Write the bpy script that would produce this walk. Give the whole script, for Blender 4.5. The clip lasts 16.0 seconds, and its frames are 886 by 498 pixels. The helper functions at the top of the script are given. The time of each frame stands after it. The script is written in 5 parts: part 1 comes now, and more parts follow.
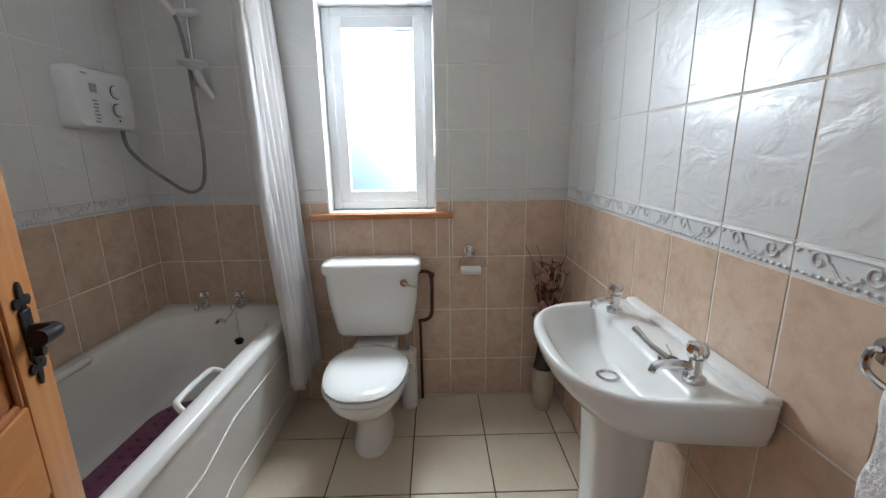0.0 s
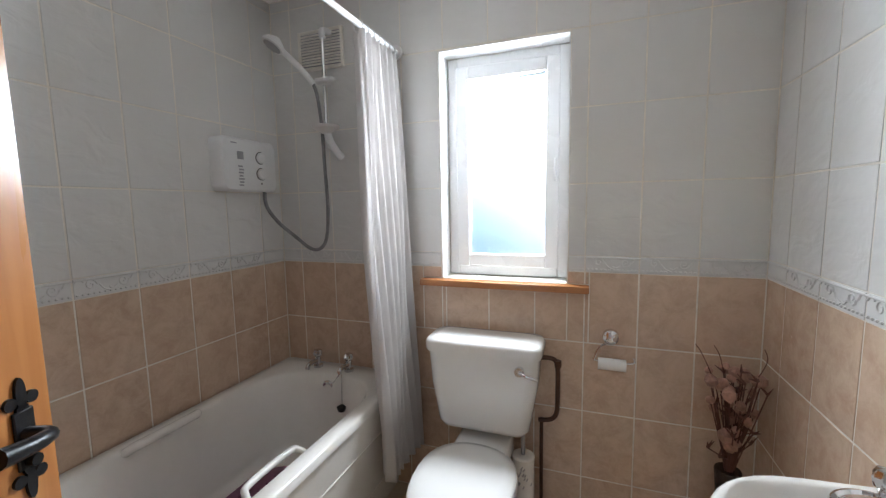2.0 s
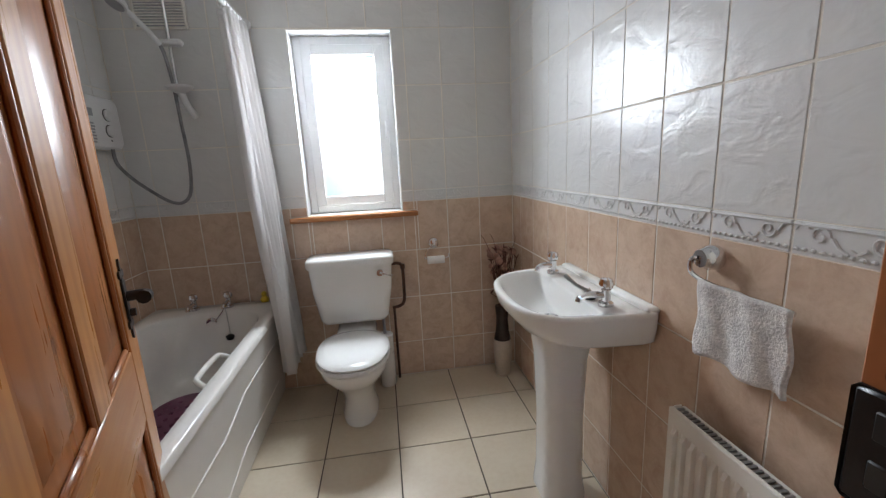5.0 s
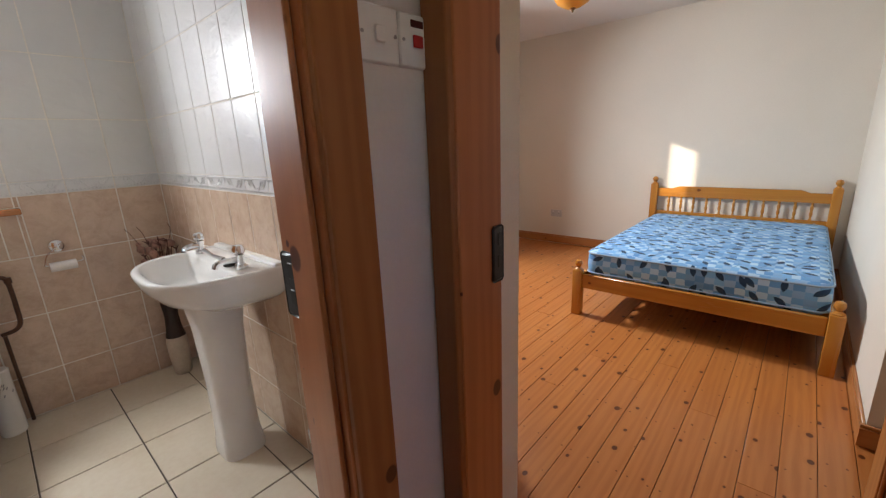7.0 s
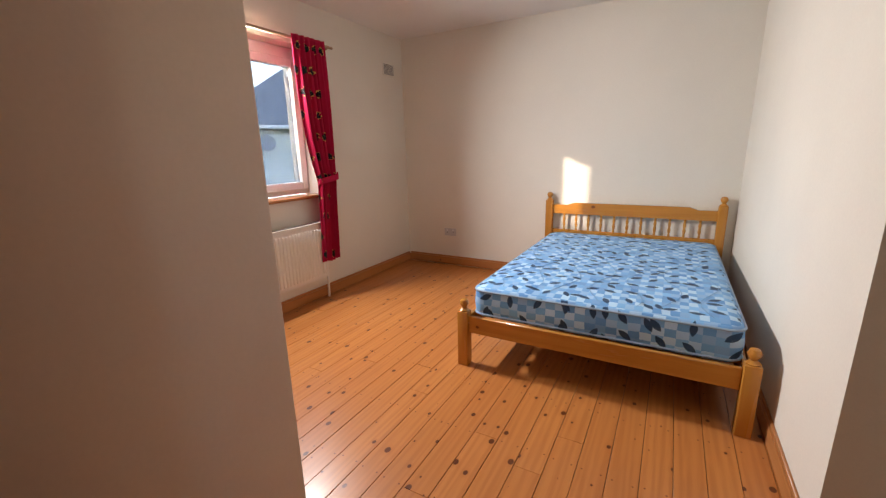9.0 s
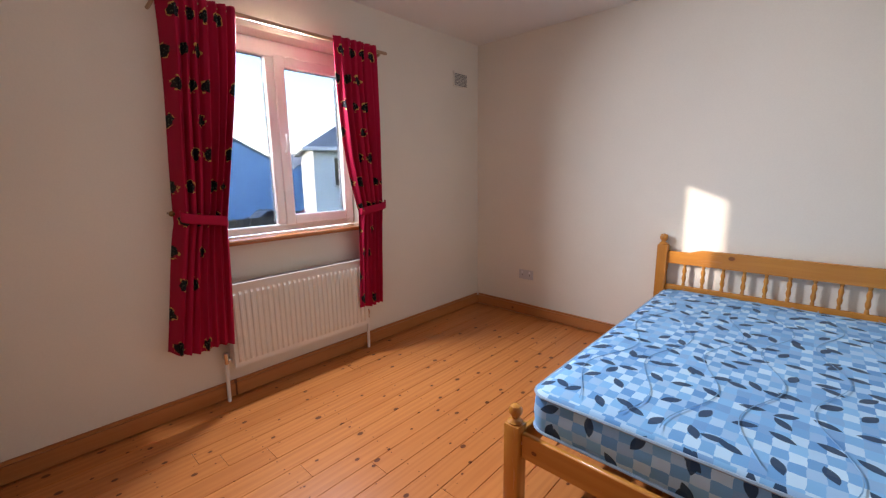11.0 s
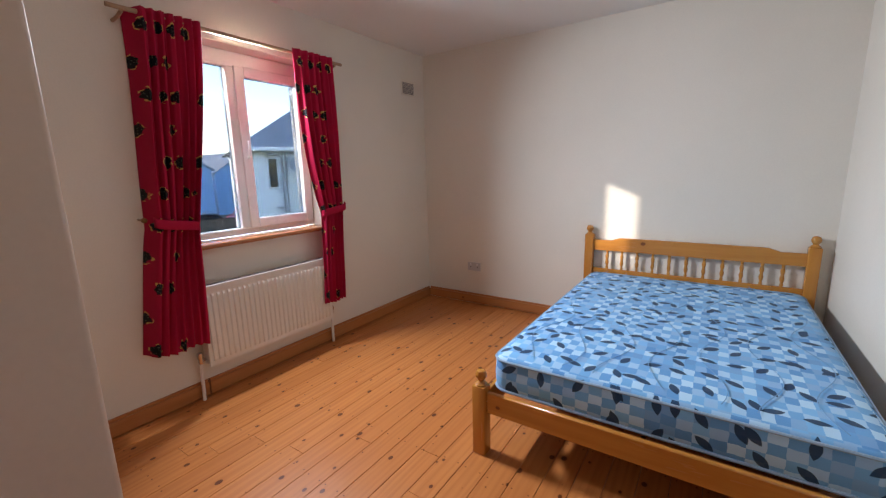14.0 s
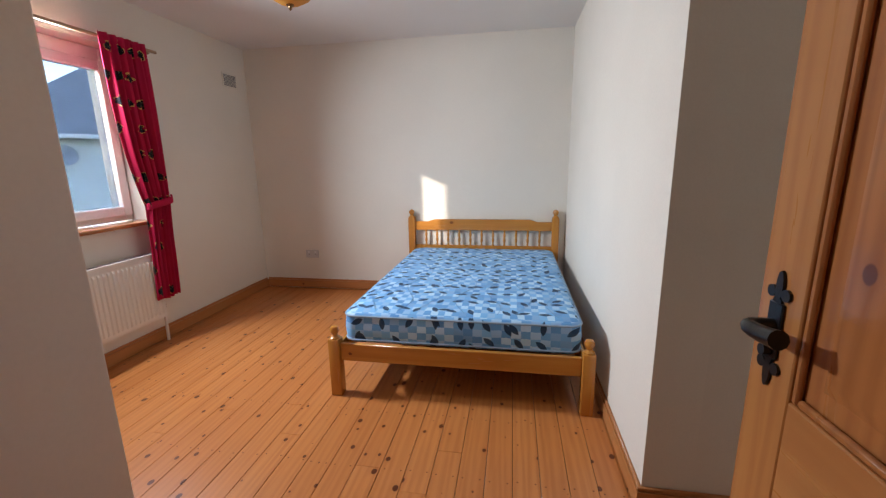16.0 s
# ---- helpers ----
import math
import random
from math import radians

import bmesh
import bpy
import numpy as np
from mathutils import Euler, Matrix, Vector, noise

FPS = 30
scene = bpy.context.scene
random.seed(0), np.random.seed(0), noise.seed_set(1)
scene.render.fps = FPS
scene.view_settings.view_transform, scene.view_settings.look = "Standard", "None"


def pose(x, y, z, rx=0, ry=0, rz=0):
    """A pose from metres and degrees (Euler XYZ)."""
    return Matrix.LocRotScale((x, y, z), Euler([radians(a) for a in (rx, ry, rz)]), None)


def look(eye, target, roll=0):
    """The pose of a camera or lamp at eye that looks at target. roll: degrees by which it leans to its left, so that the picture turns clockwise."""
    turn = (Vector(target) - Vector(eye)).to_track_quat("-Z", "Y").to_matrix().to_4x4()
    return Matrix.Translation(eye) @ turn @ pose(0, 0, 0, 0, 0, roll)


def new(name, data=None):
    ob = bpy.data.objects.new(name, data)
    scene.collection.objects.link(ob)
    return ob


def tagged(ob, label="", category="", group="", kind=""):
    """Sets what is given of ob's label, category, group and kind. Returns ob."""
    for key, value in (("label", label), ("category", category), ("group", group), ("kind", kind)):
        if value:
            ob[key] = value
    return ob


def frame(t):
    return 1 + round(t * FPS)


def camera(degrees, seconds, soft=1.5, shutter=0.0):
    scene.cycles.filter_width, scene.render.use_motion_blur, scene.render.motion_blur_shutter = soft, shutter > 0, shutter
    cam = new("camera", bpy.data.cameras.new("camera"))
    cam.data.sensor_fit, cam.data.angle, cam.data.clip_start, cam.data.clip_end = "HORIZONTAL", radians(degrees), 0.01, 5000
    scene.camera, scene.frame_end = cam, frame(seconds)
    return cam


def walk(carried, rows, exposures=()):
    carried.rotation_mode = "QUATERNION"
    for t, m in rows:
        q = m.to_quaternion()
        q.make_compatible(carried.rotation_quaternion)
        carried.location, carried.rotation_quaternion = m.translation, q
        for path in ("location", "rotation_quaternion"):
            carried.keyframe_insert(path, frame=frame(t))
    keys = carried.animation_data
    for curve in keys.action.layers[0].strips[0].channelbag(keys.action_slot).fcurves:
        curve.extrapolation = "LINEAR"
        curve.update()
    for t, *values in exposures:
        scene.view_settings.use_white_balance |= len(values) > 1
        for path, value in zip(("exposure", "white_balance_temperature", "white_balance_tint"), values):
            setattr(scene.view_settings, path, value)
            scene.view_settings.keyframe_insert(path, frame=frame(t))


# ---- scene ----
cam = camera(95.3, 16.0, 1.3)
PATH = [
    (0, (0.006, 0.005, 1.376), (0.039, 1.952, 0.92), -0.8),
    (0.5, (0.06, 0.171, 1.393), (-0.187, 2.109, 0.966), -1.0),
    (1, (0.105, 0.303, 1.398), (-0.374, 2.212, 1.041), -1.3),
    (1.5, (0.098, 0.365, 1.424), (-0.531, 2.241, 1.13), -1.2),
    (2, (0.094, 0.37, 1.422), (-0.589, 2.237, 1.207), -1.0),
    (2.5, (0.086, 0.347, 1.422), (-0.554, 2.233, 1.239), -1.0),
    (3, (0.07, 0.244, 1.414), (-0.45, 2.164, 1.206), -1.4),
    (3.2, (0.043, 0.182, 1.407), (-0.403, 2.118, 1.181), -1.5),
    (5.3, (-0.125, -0.433, 1.327), (0.307, 1.47, 0.888), -3.1),
    (5.5, (-0.135, -0.495, 1.315), (0.416, 1.373, 0.86), -3.2),
    (6, (-0.104, -0.627, 1.312), (0.785, 1.096, 0.821), -3.3),
    (6.5, (-0.058, -0.706, 1.304), (1.137, 0.816, 0.797), -3.0),
    (7, (-0.006, -0.741, 1.302), (1.433, 0.551, 0.795), -2.5),
    (7.5, (0.11, -0.729, 1.289), (1.718, 0.352, 0.791), -2.0),
    (8, (0.322, -0.687, 1.278), (2.02, 0.255, 0.797), -1.5),
    (10.3, (1.297, -0.436, 1.298), (2.897, 0.693, 0.893), -0.7),
    (10.5, (1.379, -0.407, 1.296), (2.939, 0.783, 0.906), -0.7),
    (11, (1.565, -0.345, 1.305), (3.005, 0.993, 0.939), -0.8),
    (11.5, (1.677, -0.288, 1.321), (3.002, 1.17, 0.975), -0.8),
    (12, (1.7, -0.274, 1.323), (2.951, 1.253, 0.999), -0.9),
    (12.5, (1.663, -0.299, 1.324), (2.923, 1.222, 1.008), -0.9),
    (13, (1.551, -0.344, 1.335), (2.912, 1.083, 1.006), -1.1),
    (13.5, (1.395, -0.378, 1.328), (2.888, 0.908, 0.983), -1.5),
    (14, (1.259, -0.418, 1.337), (2.885, 0.683, 0.959), -1.5),
    (14.5, (1.146, -0.494, 1.321), (2.875, 0.428, 0.92), -1.7),
    (15, (1.009, -0.551, 1.332), (2.819, 0.189, 0.914), -1.5),
    (15.5, (0.907, -0.579, 1.332), (2.781, -0.023, 0.909), -1.3),
    (16, (0.765, -0.569, 1.329), (2.691, -0.234, 0.908), -1.0),
]
walk(cam, [(t, look(eye, target, roll)) for t, eye, target, roll in PATH],
     [(0.0, 4.75, 6300, 8), (1.2, 4.85, 6550, 12), (2.6, 4.9, 6500, 11), (5.5, 4.65, 6500, 12), (6.5, 4.85, 6700, 14), (7.5, 5.0, 7100, 15), (8.5, 5.02, 7300, 17), (10.5, 4.93, 6600, 19), (12.5, 4.78, 6400, 15), (14.5, 4.78, 6250, 15), (16.0, 4.85, 6300, 14)])

SKY, SUN, BATH_DAY, BED_DAY = 0.15, 0.19, 1.24, 1.8
# Dark pane colour that dims the bright outdoors seen through the bedroom window.
PANE = (0.092, 0.102, 0.115)
BATH_SWING, BED_SWING = 112.2, 1.3
RIGHT_JOINT, WHITE_ROW, BOARD_W = 0.752, 1.500, 0.1163

# ---- world, sun, exposure ----
world = bpy.data.worlds.new("sky")
scene.world = world
world.use_nodes = True
wn = world.node_tree
sky = wn.nodes.new("ShaderNodeTexSky")
sky.sky_type, sky.sun_disc = "NISHITA", False
sky.sun_elevation, sky.sun_rotation = radians(16.4), radians(-45)
wn.links.new(sky.outputs[0], wn.nodes["Background"].inputs[0])
wn.nodes["Background"].inputs[1].default_value = SKY

sun = new("sun", bpy.data.lights.new("sun", "SUN"))
sun.data.energy, sun.data.angle, sun.data.color = SUN, radians(0.9), (1.0, 0.9, 0.76)
sun.matrix_world = look((0, 0, 0), (1.0, -0.99, -0.414))

# daylight standing in the two window openings: behind the frosted pane, and under the head of the bedroom window
for nm, at, to, w, h, p, c, spread in (("daylight_bathroom", (-0.273, 2.335, 1.80), (-0.85, 0, 1.0), 0.42, 0.42, BATH_DAY, (0.84, 0.93, 1.0), 180),
                               ("daylight_bedroom", (2.80, 2.128, 2.072), (2.85, 1.128, 1.45), 0.34, 0.11, BED_DAY, (0.84, 0.93, 1.0), 142)):
    lamp = new(nm, bpy.data.lights.new(nm, "AREA"))
    lamp.data.shape, lamp.data.size, lamp.data.size_y = "RECTANGLE", w, h
    lamp.data.energy, lamp.data.color = p, c
    lamp.data.spread = radians(spread)
    lamp.matrix_world = look(at, to)


# ---- materials ----
def nd(nt, kind, **props):
    n = nt.nodes.new(kind)
    for k, v in props.items():
        if k in n.inputs:
            n.inputs[k].default_value = v
    return n


def mth(nt, op, a, b=0.0, c=0.0):
    n = nt.nodes.new("ShaderNodeMath")
    n.operation = op
    for i, v in enumerate((a, b, c)):
        if isinstance(v, (int, float)):
            n.inputs[i].default_value = v
        else:
            nt.links.new(v, n.inputs[i])
    return n.outputs[0]


def vec(nt, x, y, z=0.0):
    n = nt.nodes.new("ShaderNodeCombineXYZ")
    for i, v in enumerate((x, y, z)):
        if isinstance(v, (int, float)):
            n.inputs[i].default_value = v
        else:
            nt.links.new(v, n.inputs[i])
    return n.outputs[0]


def vmath(nt, op, a, b):
    n = nt.nodes.new("ShaderNodeVectorMath")
    n.operation = op
    for i, v in enumerate((a, b)):
        if isinstance(v, tuple):
            n.inputs[i].default_value = v
        else:
            nt.links.new(v, n.inputs[i])
    return n.outputs[0]


def mixc(nt, f, a, b):
    n = nt.nodes.new("ShaderNodeMix")
    n.data_type = "RGBA"
    for i, v in ((0, f), (6, a), (7, b)):
        if isinstance(v, (int, float)):
            n.inputs[i].default_value = v
        elif isinstance(v, tuple):
            n.inputs[i].default_value = (*v, 1) if len(v) == 3 else v
        else:
            nt.links.new(v, n.inputs[i])
    return n.outputs[2]


def ramp(nt, f, lo, hi):
    n = nt.nodes.new("ShaderNodeMapRange")
    n.interpolation_type = "SMOOTHSTEP"
    nt.links.new(f, n.inputs[0])
    n.inputs[1].default_value, n.inputs[2].default_value = lo, hi
    return n.outputs[0]


def noise_tex(nt, v, scale, detail=3.0, rough=0.5, distort=0.0):
    n = nd(nt, "ShaderNodeTexNoise", Scale=scale, Detail=detail, Roughness=rough, Distortion=distort)
    nt.links.new(v, n.inputs["Vector"])
    return n.outputs["Fac"]


def base_mat(name, rough=0.5, metallic=0.0, spec=0.5):
    m = bpy.data.materials.new(name)
    m.use_nodes = True
    nt = m.node_tree
    b = nt.nodes["Principled BSDF"]
    b.inputs["Roughness"].default_value = rough
    b.inputs["Metallic"].default_value = metallic
    b.inputs["Specular IOR Level"].default_value = spec
    return m, nt, b


def coords(nt, random_shift=True):
    tc = nt.nodes.new("ShaderNodeTexCoord").outputs["Object"]
    if not random_shift:
        return tc
    r = nt.nodes.new("ShaderNodeObjectInfo").outputs["Random"]
    return vmath(nt, "ADD", tc, vec(nt, mth(nt, "MULTIPLY", r, 37.0), mth(nt, "MULTIPLY", r, 91.0), mth(nt, "MULTIPLY", r, 53.0)))


def bump(nt, b, h, strength=0.2, dist=0.002):
    n = nd(nt, "ShaderNodeBump", Strength=strength, Distance=dist)
    nt.links.new(h, n.inputs["Height"])
    nt.links.new(n.outputs[0], b.inputs["Normal"])


def surf(name, col, rough=0.5, var=0.12, scale=3.0, fine=60.0, bstr=0.15, bdist=0.001, metallic=0.0, spec=0.5, second=None, rvar=0.1):
    m, nt, b = base_mat(name, rough, metallic, spec)
    v = coords(nt)
    n1 = noise_tex(nt, v, scale, 4)
    n2 = noise_tex(nt, v, fine, 3)
    other = second or tuple(c * (1 - 2.2 * var) for c in col)
    f = mth(nt, "ADD", mth(nt, "MULTIPLY", ramp(nt, n1, 0.35, 0.7), 0.6), mth(nt, "MULTIPLY", ramp(nt, n2, 0.3, 0.75), 0.4))
    nt.links.new(mixc(nt, f, col, other), b.inputs["Base Color"])
    nt.links.new(mth(nt, "ADD", rough - rvar / 2, mth(nt, "MULTIPLY", n1, rvar)), b.inputs["Roughness"])
    bump(nt, b, n2, bstr, bdist)
    return m


def pine(name, light, dark, knot, axis=0, rough=0.35, knots=5.0, knot_r=0.075, grain=26.0, coat=0.3, spread=0.5, nails=False):
    m, nt, b = base_mat(name, rough, spec=0.3)
    v = coords(nt)
    st = [1.0, 1.0, 1.0]
    st[axis] = 0.07
    g = vmath(nt, "MULTIPLY", v, tuple(st))
    wob = noise_tex(nt, g, 6.0, 2)
    n1 = noise_tex(nt, g, grain, 4, 0.6, 0.6)
    w = nt.nodes.new("ShaderNodeTexWave")
    w.bands_direction = "Y" if axis == 0 else "X"
    w.inputs["Scale"].default_value, w.inputs["Distortion"].default_value, w.inputs["Detail"].default_value = 9.0, 9.0, 2.0
    nt.links.new(g, w.inputs["Vector"])
    f = mth(nt, "ADD", mth(nt, "MULTIPLY", n1, 0.78), mth(nt, "MULTIPLY", w.outputs["Fac"], 0.22))
    col = mixc(nt, mth(nt, "MULTIPLY", ramp(nt, f, 0.30, 0.75), 0.7), light, dark)
    rnd = nt.nodes.new("ShaderNodeObjectInfo").outputs["Random"]
    col = mixc(nt, mth(nt, "MULTIPLY", rnd, spread), col, dark)
    vo = nd(nt, "ShaderNodeTexVoronoi", Scale=knots, Randomness=1.0)
    vo.voronoi_dimensions = "2D"
    xyz = nt.nodes.new("ShaderNodeSeparateXYZ")
    nt.links.new(v, xyz.inputs[0])
    o = xyz.outputs
    across = (o[1], mth(nt, "ADD", o[0], o[2]), mth(nt, "ADD", o[0], o[1]))[axis]
    along = mth(nt, "MULTIPLY", mth(nt, "ADD", o[axis], mth(nt, "MULTIPLY", wob, 0.02)), 0.75)
    nt.links.new(vec(nt, along, across), vo.inputs["Vector"])
    sep = nt.nodes.new("ShaderNodeSeparateColor")
    nt.links.new(vo.outputs["Color"], sep.inputs[0])
    rad = mth(nt, "MULTIPLY_ADD", mth(nt, "POWER", sep.outputs[0], 1.3), knot_r, 0.012)
    core = mth(nt, "SUBTRACT", 1.0, ramp(nt, mth(nt, "DIVIDE", vo.outputs["Distance"], rad), 0.72, 1.0))
    halo = mth(nt, "SUBTRACT", 1.0, ramp(nt, mth(nt, "DIVIDE", vo.outputs["Distance"], rad), 0.9, 2.4))
    col = mixc(nt, mth(nt, "MULTIPLY", halo, 0.3), col, dark)
    col = mixc(nt, mth(nt, "MULTIPLY", core, 0.92), col, knot)
    if nails:
        pos = nt.nodes.new("ShaderNodeNewGeometry").outputs["Position"]
        ps = nt.nodes.new("ShaderNodeSeparateXYZ")
        nt.links.new(pos, ps.inputs[0])
        dx = mth(nt, "MULTIPLY", mth(nt, "SUBTRACT", mth(nt, "FRACT", mth(nt, "DIVIDE", mth(nt, "ADD", ps.outputs[0], mth(nt, "MULTIPLY", rnd, 0.02)), 0.41)), 0.5), 0.41)
        dy = mth(nt, "MULTIPLY", mth(nt, "SUBTRACT", mth(nt, "ABSOLUTE", mth(nt, "SUBTRACT", mth(nt, "FRACT", mth(nt, "DIVIDE", mth(nt, "ADD", ps.outputs[1], 1.8701), BOARD_W)), 0.5)), 0.32), BOARD_W)
        d = mth(nt, "SQRT", mth(nt, "ADD", mth(nt, "POWER", dx, 2.0), mth(nt, "POWER", dy, 2.0)))
        col = mixc(nt, mth(nt, "MULTIPLY", mth(nt, "SUBTRACT", 1.0, ramp(nt, d, 0.0025, 0.0048)), 0.85), col, knot)
    nt.links.new(col, b.inputs["Base Color"])
    nt.links.new(mth(nt, "MULTIPLY_ADD", n1, 0.2, rough - 0.1), b.inputs["Roughness"])
    b.inputs["Coat Weight"].default_value, b.inputs["Coat Roughness"].default_value = coat * 0.75, 0.2
    bump(nt, b, f, 0.12, 0.001)
    return m


def tan_tile():
    m, nt, b = base_mat("tan_marbled_tile", 0.22)
    v = coords(nt)
    n1 = noise_tex(nt, v, 13, 6, 0.68, 0.5)
    n2 = noise_tex(nt, v, 38, 4, 0.6, 0.8)
    col = mixc(nt, ramp(nt, n1, 0.30, 0.74), (0.67, 0.505, 0.385), (0.51, 0.355, 0.255))
    col = mixc(nt, mth(nt, "MULTIPLY", ramp(nt, n2, 0.45, 0.8), 0.35), col, (0.71, 0.56, 0.43))
    rnd = nt.nodes.new("ShaderNodeObjectInfo").outputs["Random"]
    col = mixc(nt, mth(nt, "MULTIPLY", rnd, 0.3), col, (0.57, 0.415, 0.305))
    nt.links.new(col, b.inputs["Base Color"])
    nt.links.new(mth(nt, "MULTIPLY_ADD", n1, 0.22, 0.12), b.inputs["Roughness"])
    bump(nt, b, mth(nt, "ADD", n1, mth(nt, "MULTIPLY", n2, 0.3)), 0.16, 0.002)
    return m


def white_tile():
    m, nt, b = base_mat("white_embossed_tile", 0.31)
    v = coords(nt)
    sv = vmath(nt, "MULTIPLY", v, (1.0, 1.0, 1.7))
    w = noise_tex(nt, sv, 8.5, 3, 0.5, 0.7)
    h = mth(nt, "ADD", ramp(nt, w, 0.36, 0.66), mth(nt, "MULTIPLY", noise_tex(nt, sv, 24, 3, 0.5, 0.5), 0.4))
    nt.links.new(mixc(nt, noise_tex(nt, v, 4, 3), (0.70, 0.69, 0.672), (0.62, 0.615, 0.602)), b.inputs["Base Color"])
    bump(nt, b, h, 0.30, 0.0036)
    return m


def mattress_cloth():
    m, nt, b = base_mat("blue_leaf_print_cloth", 0.75, spec=0.25)
    uv = nt.nodes.new("ShaderNodeUVMap")
    uv.uv_map = "cloth"
    s = nt.nodes.new("ShaderNodeSeparateXYZ")
    nt.links.new(uv.outputs[0], s.inputs[0])
    u, w = s.outputs[0], s.outputs[1]
    ju = mth(nt, "MULTIPLY_ADD", noise_tex(nt, uv.outputs[0], 21, 3), 0.014, u)
    jw = mth(nt, "MULTIPLY_ADD", noise_tex(nt, uv.outputs[0], 26, 3), 0.012, w)
    cx, cy = mth(nt, "FLOOR", mth(nt, "DIVIDE", ju, 0.052)), mth(nt, "FLOOR", mth(nt, "DIVIDE", jw, 0.040))
    wn_ = nt.nodes.new("ShaderNodeTexWhiteNoise")
    nt.links.new(vec(nt, cx, cy, 3.0), wn_.inputs["Vector"])
    r = wn_.outputs["Value"]
    chk = mth(nt, "MODULO", mth(nt, "ABSOLUTE", mth(nt, "ADD", cx, cy)), 2.0)
    col = mixc(nt, r, (0.075, 0.26, 0.58), (0.19, 0.47, 0.78))
    col = mixc(nt, mth(nt, "MULTIPLY", chk, mth(nt, "MULTIPLY_ADD", r, 0.6, 0.08)), col, (0.60, 0.80, 0.92))
    leaf = None
    for lx, ly, seed in ((0.15, 0.10, 1.0), (0.21, 0.13, 7.0)):
        gx, gy = mth(nt, "DIVIDE", u, lx), mth(nt, "DIVIDE", w, ly)
        if seed > 2:
            gx = mth(nt, "ADD", gx, 0.5)
        ix, iy = mth(nt, "FLOOR", gx), mth(nt, "FLOOR", gy)
        wl = nt.nodes.new("ShaderNodeTexWhiteNoise")
        nt.links.new(vec(nt, ix, iy, seed), wl.inputs["Vector"])
        sc = nt.nodes.new("ShaderNodeSeparateColor")
        nt.links.new(wl.outputs["Color"], sc.inputs[0])
        px = mth(nt, "MULTIPLY", mth(nt, "SUBTRACT", mth(nt, "SUBTRACT", gx, ix), mth(nt, "MULTIPLY_ADD", sc.outputs[0], 0.3, 0.35)), lx)
        py = mth(nt, "MULTIPLY", mth(nt, "SUBTRACT", mth(nt, "SUBTRACT", gy, iy), mth(nt, "MULTIPLY_ADD", sc.outputs[1], 0.3, 0.35)), ly)
        a = mth(nt, "MULTIPLY_ADD", sc.outputs[2], 2.6, 0.3)
        c, sn = mth(nt, "COSINE", a), mth(nt, "SINE", a)
        qx = mth(nt, "ADD", mth(nt, "MULTIPLY", px, c), mth(nt, "MULTIPLY", py, sn))
        qy = mth(nt, "SUBTRACT", mth(nt, "MULTIPLY", py, c), mth(nt, "MULTIPLY", px, sn))
        k = mth(nt, "SUBTRACT", 1.0, mth(nt, "POWER", mth(nt, "DIVIDE", mth(nt, "ABSOLUTE", qx), 0.039), 2.0))
        d = mth(nt, "SUBTRACT", mth(nt, "MULTIPLY", k, 0.0175), mth(nt, "ABSOLUTE", qy))
        one = mth(nt, "MULTIPLY", ramp(nt, d, 0.0, 0.002), mth(nt, "GREATER_THAN", wl.outputs["Value"], 0.15 if seed < 2 else 0.4))
        leaf = one if leaf is None else mth(nt, "MAXIMUM", leaf, one)
    v = coords(nt, False)
    fine = noise_tex(nt, v, 400, 2)
    col = mixc(nt, mth(nt, "MULTIPLY", fine, 0.10), col, (0.6, 0.7, 0.8))
    col = mixc(nt, mth(nt, "MULTIPLY", leaf, 0.94), col, (0.010, 0.034, 0.085))
    nt.links.new(col, b.inputs["Base Color"])
    b.inputs["Sheen Weight"].default_value = 0.05
    bump(nt, b, mth(nt, "ADD", mth(nt, "MULTIPLY", noise_tex(nt, v, 14, 2), 3.0), fine), 0.25, 0.003)
    return m


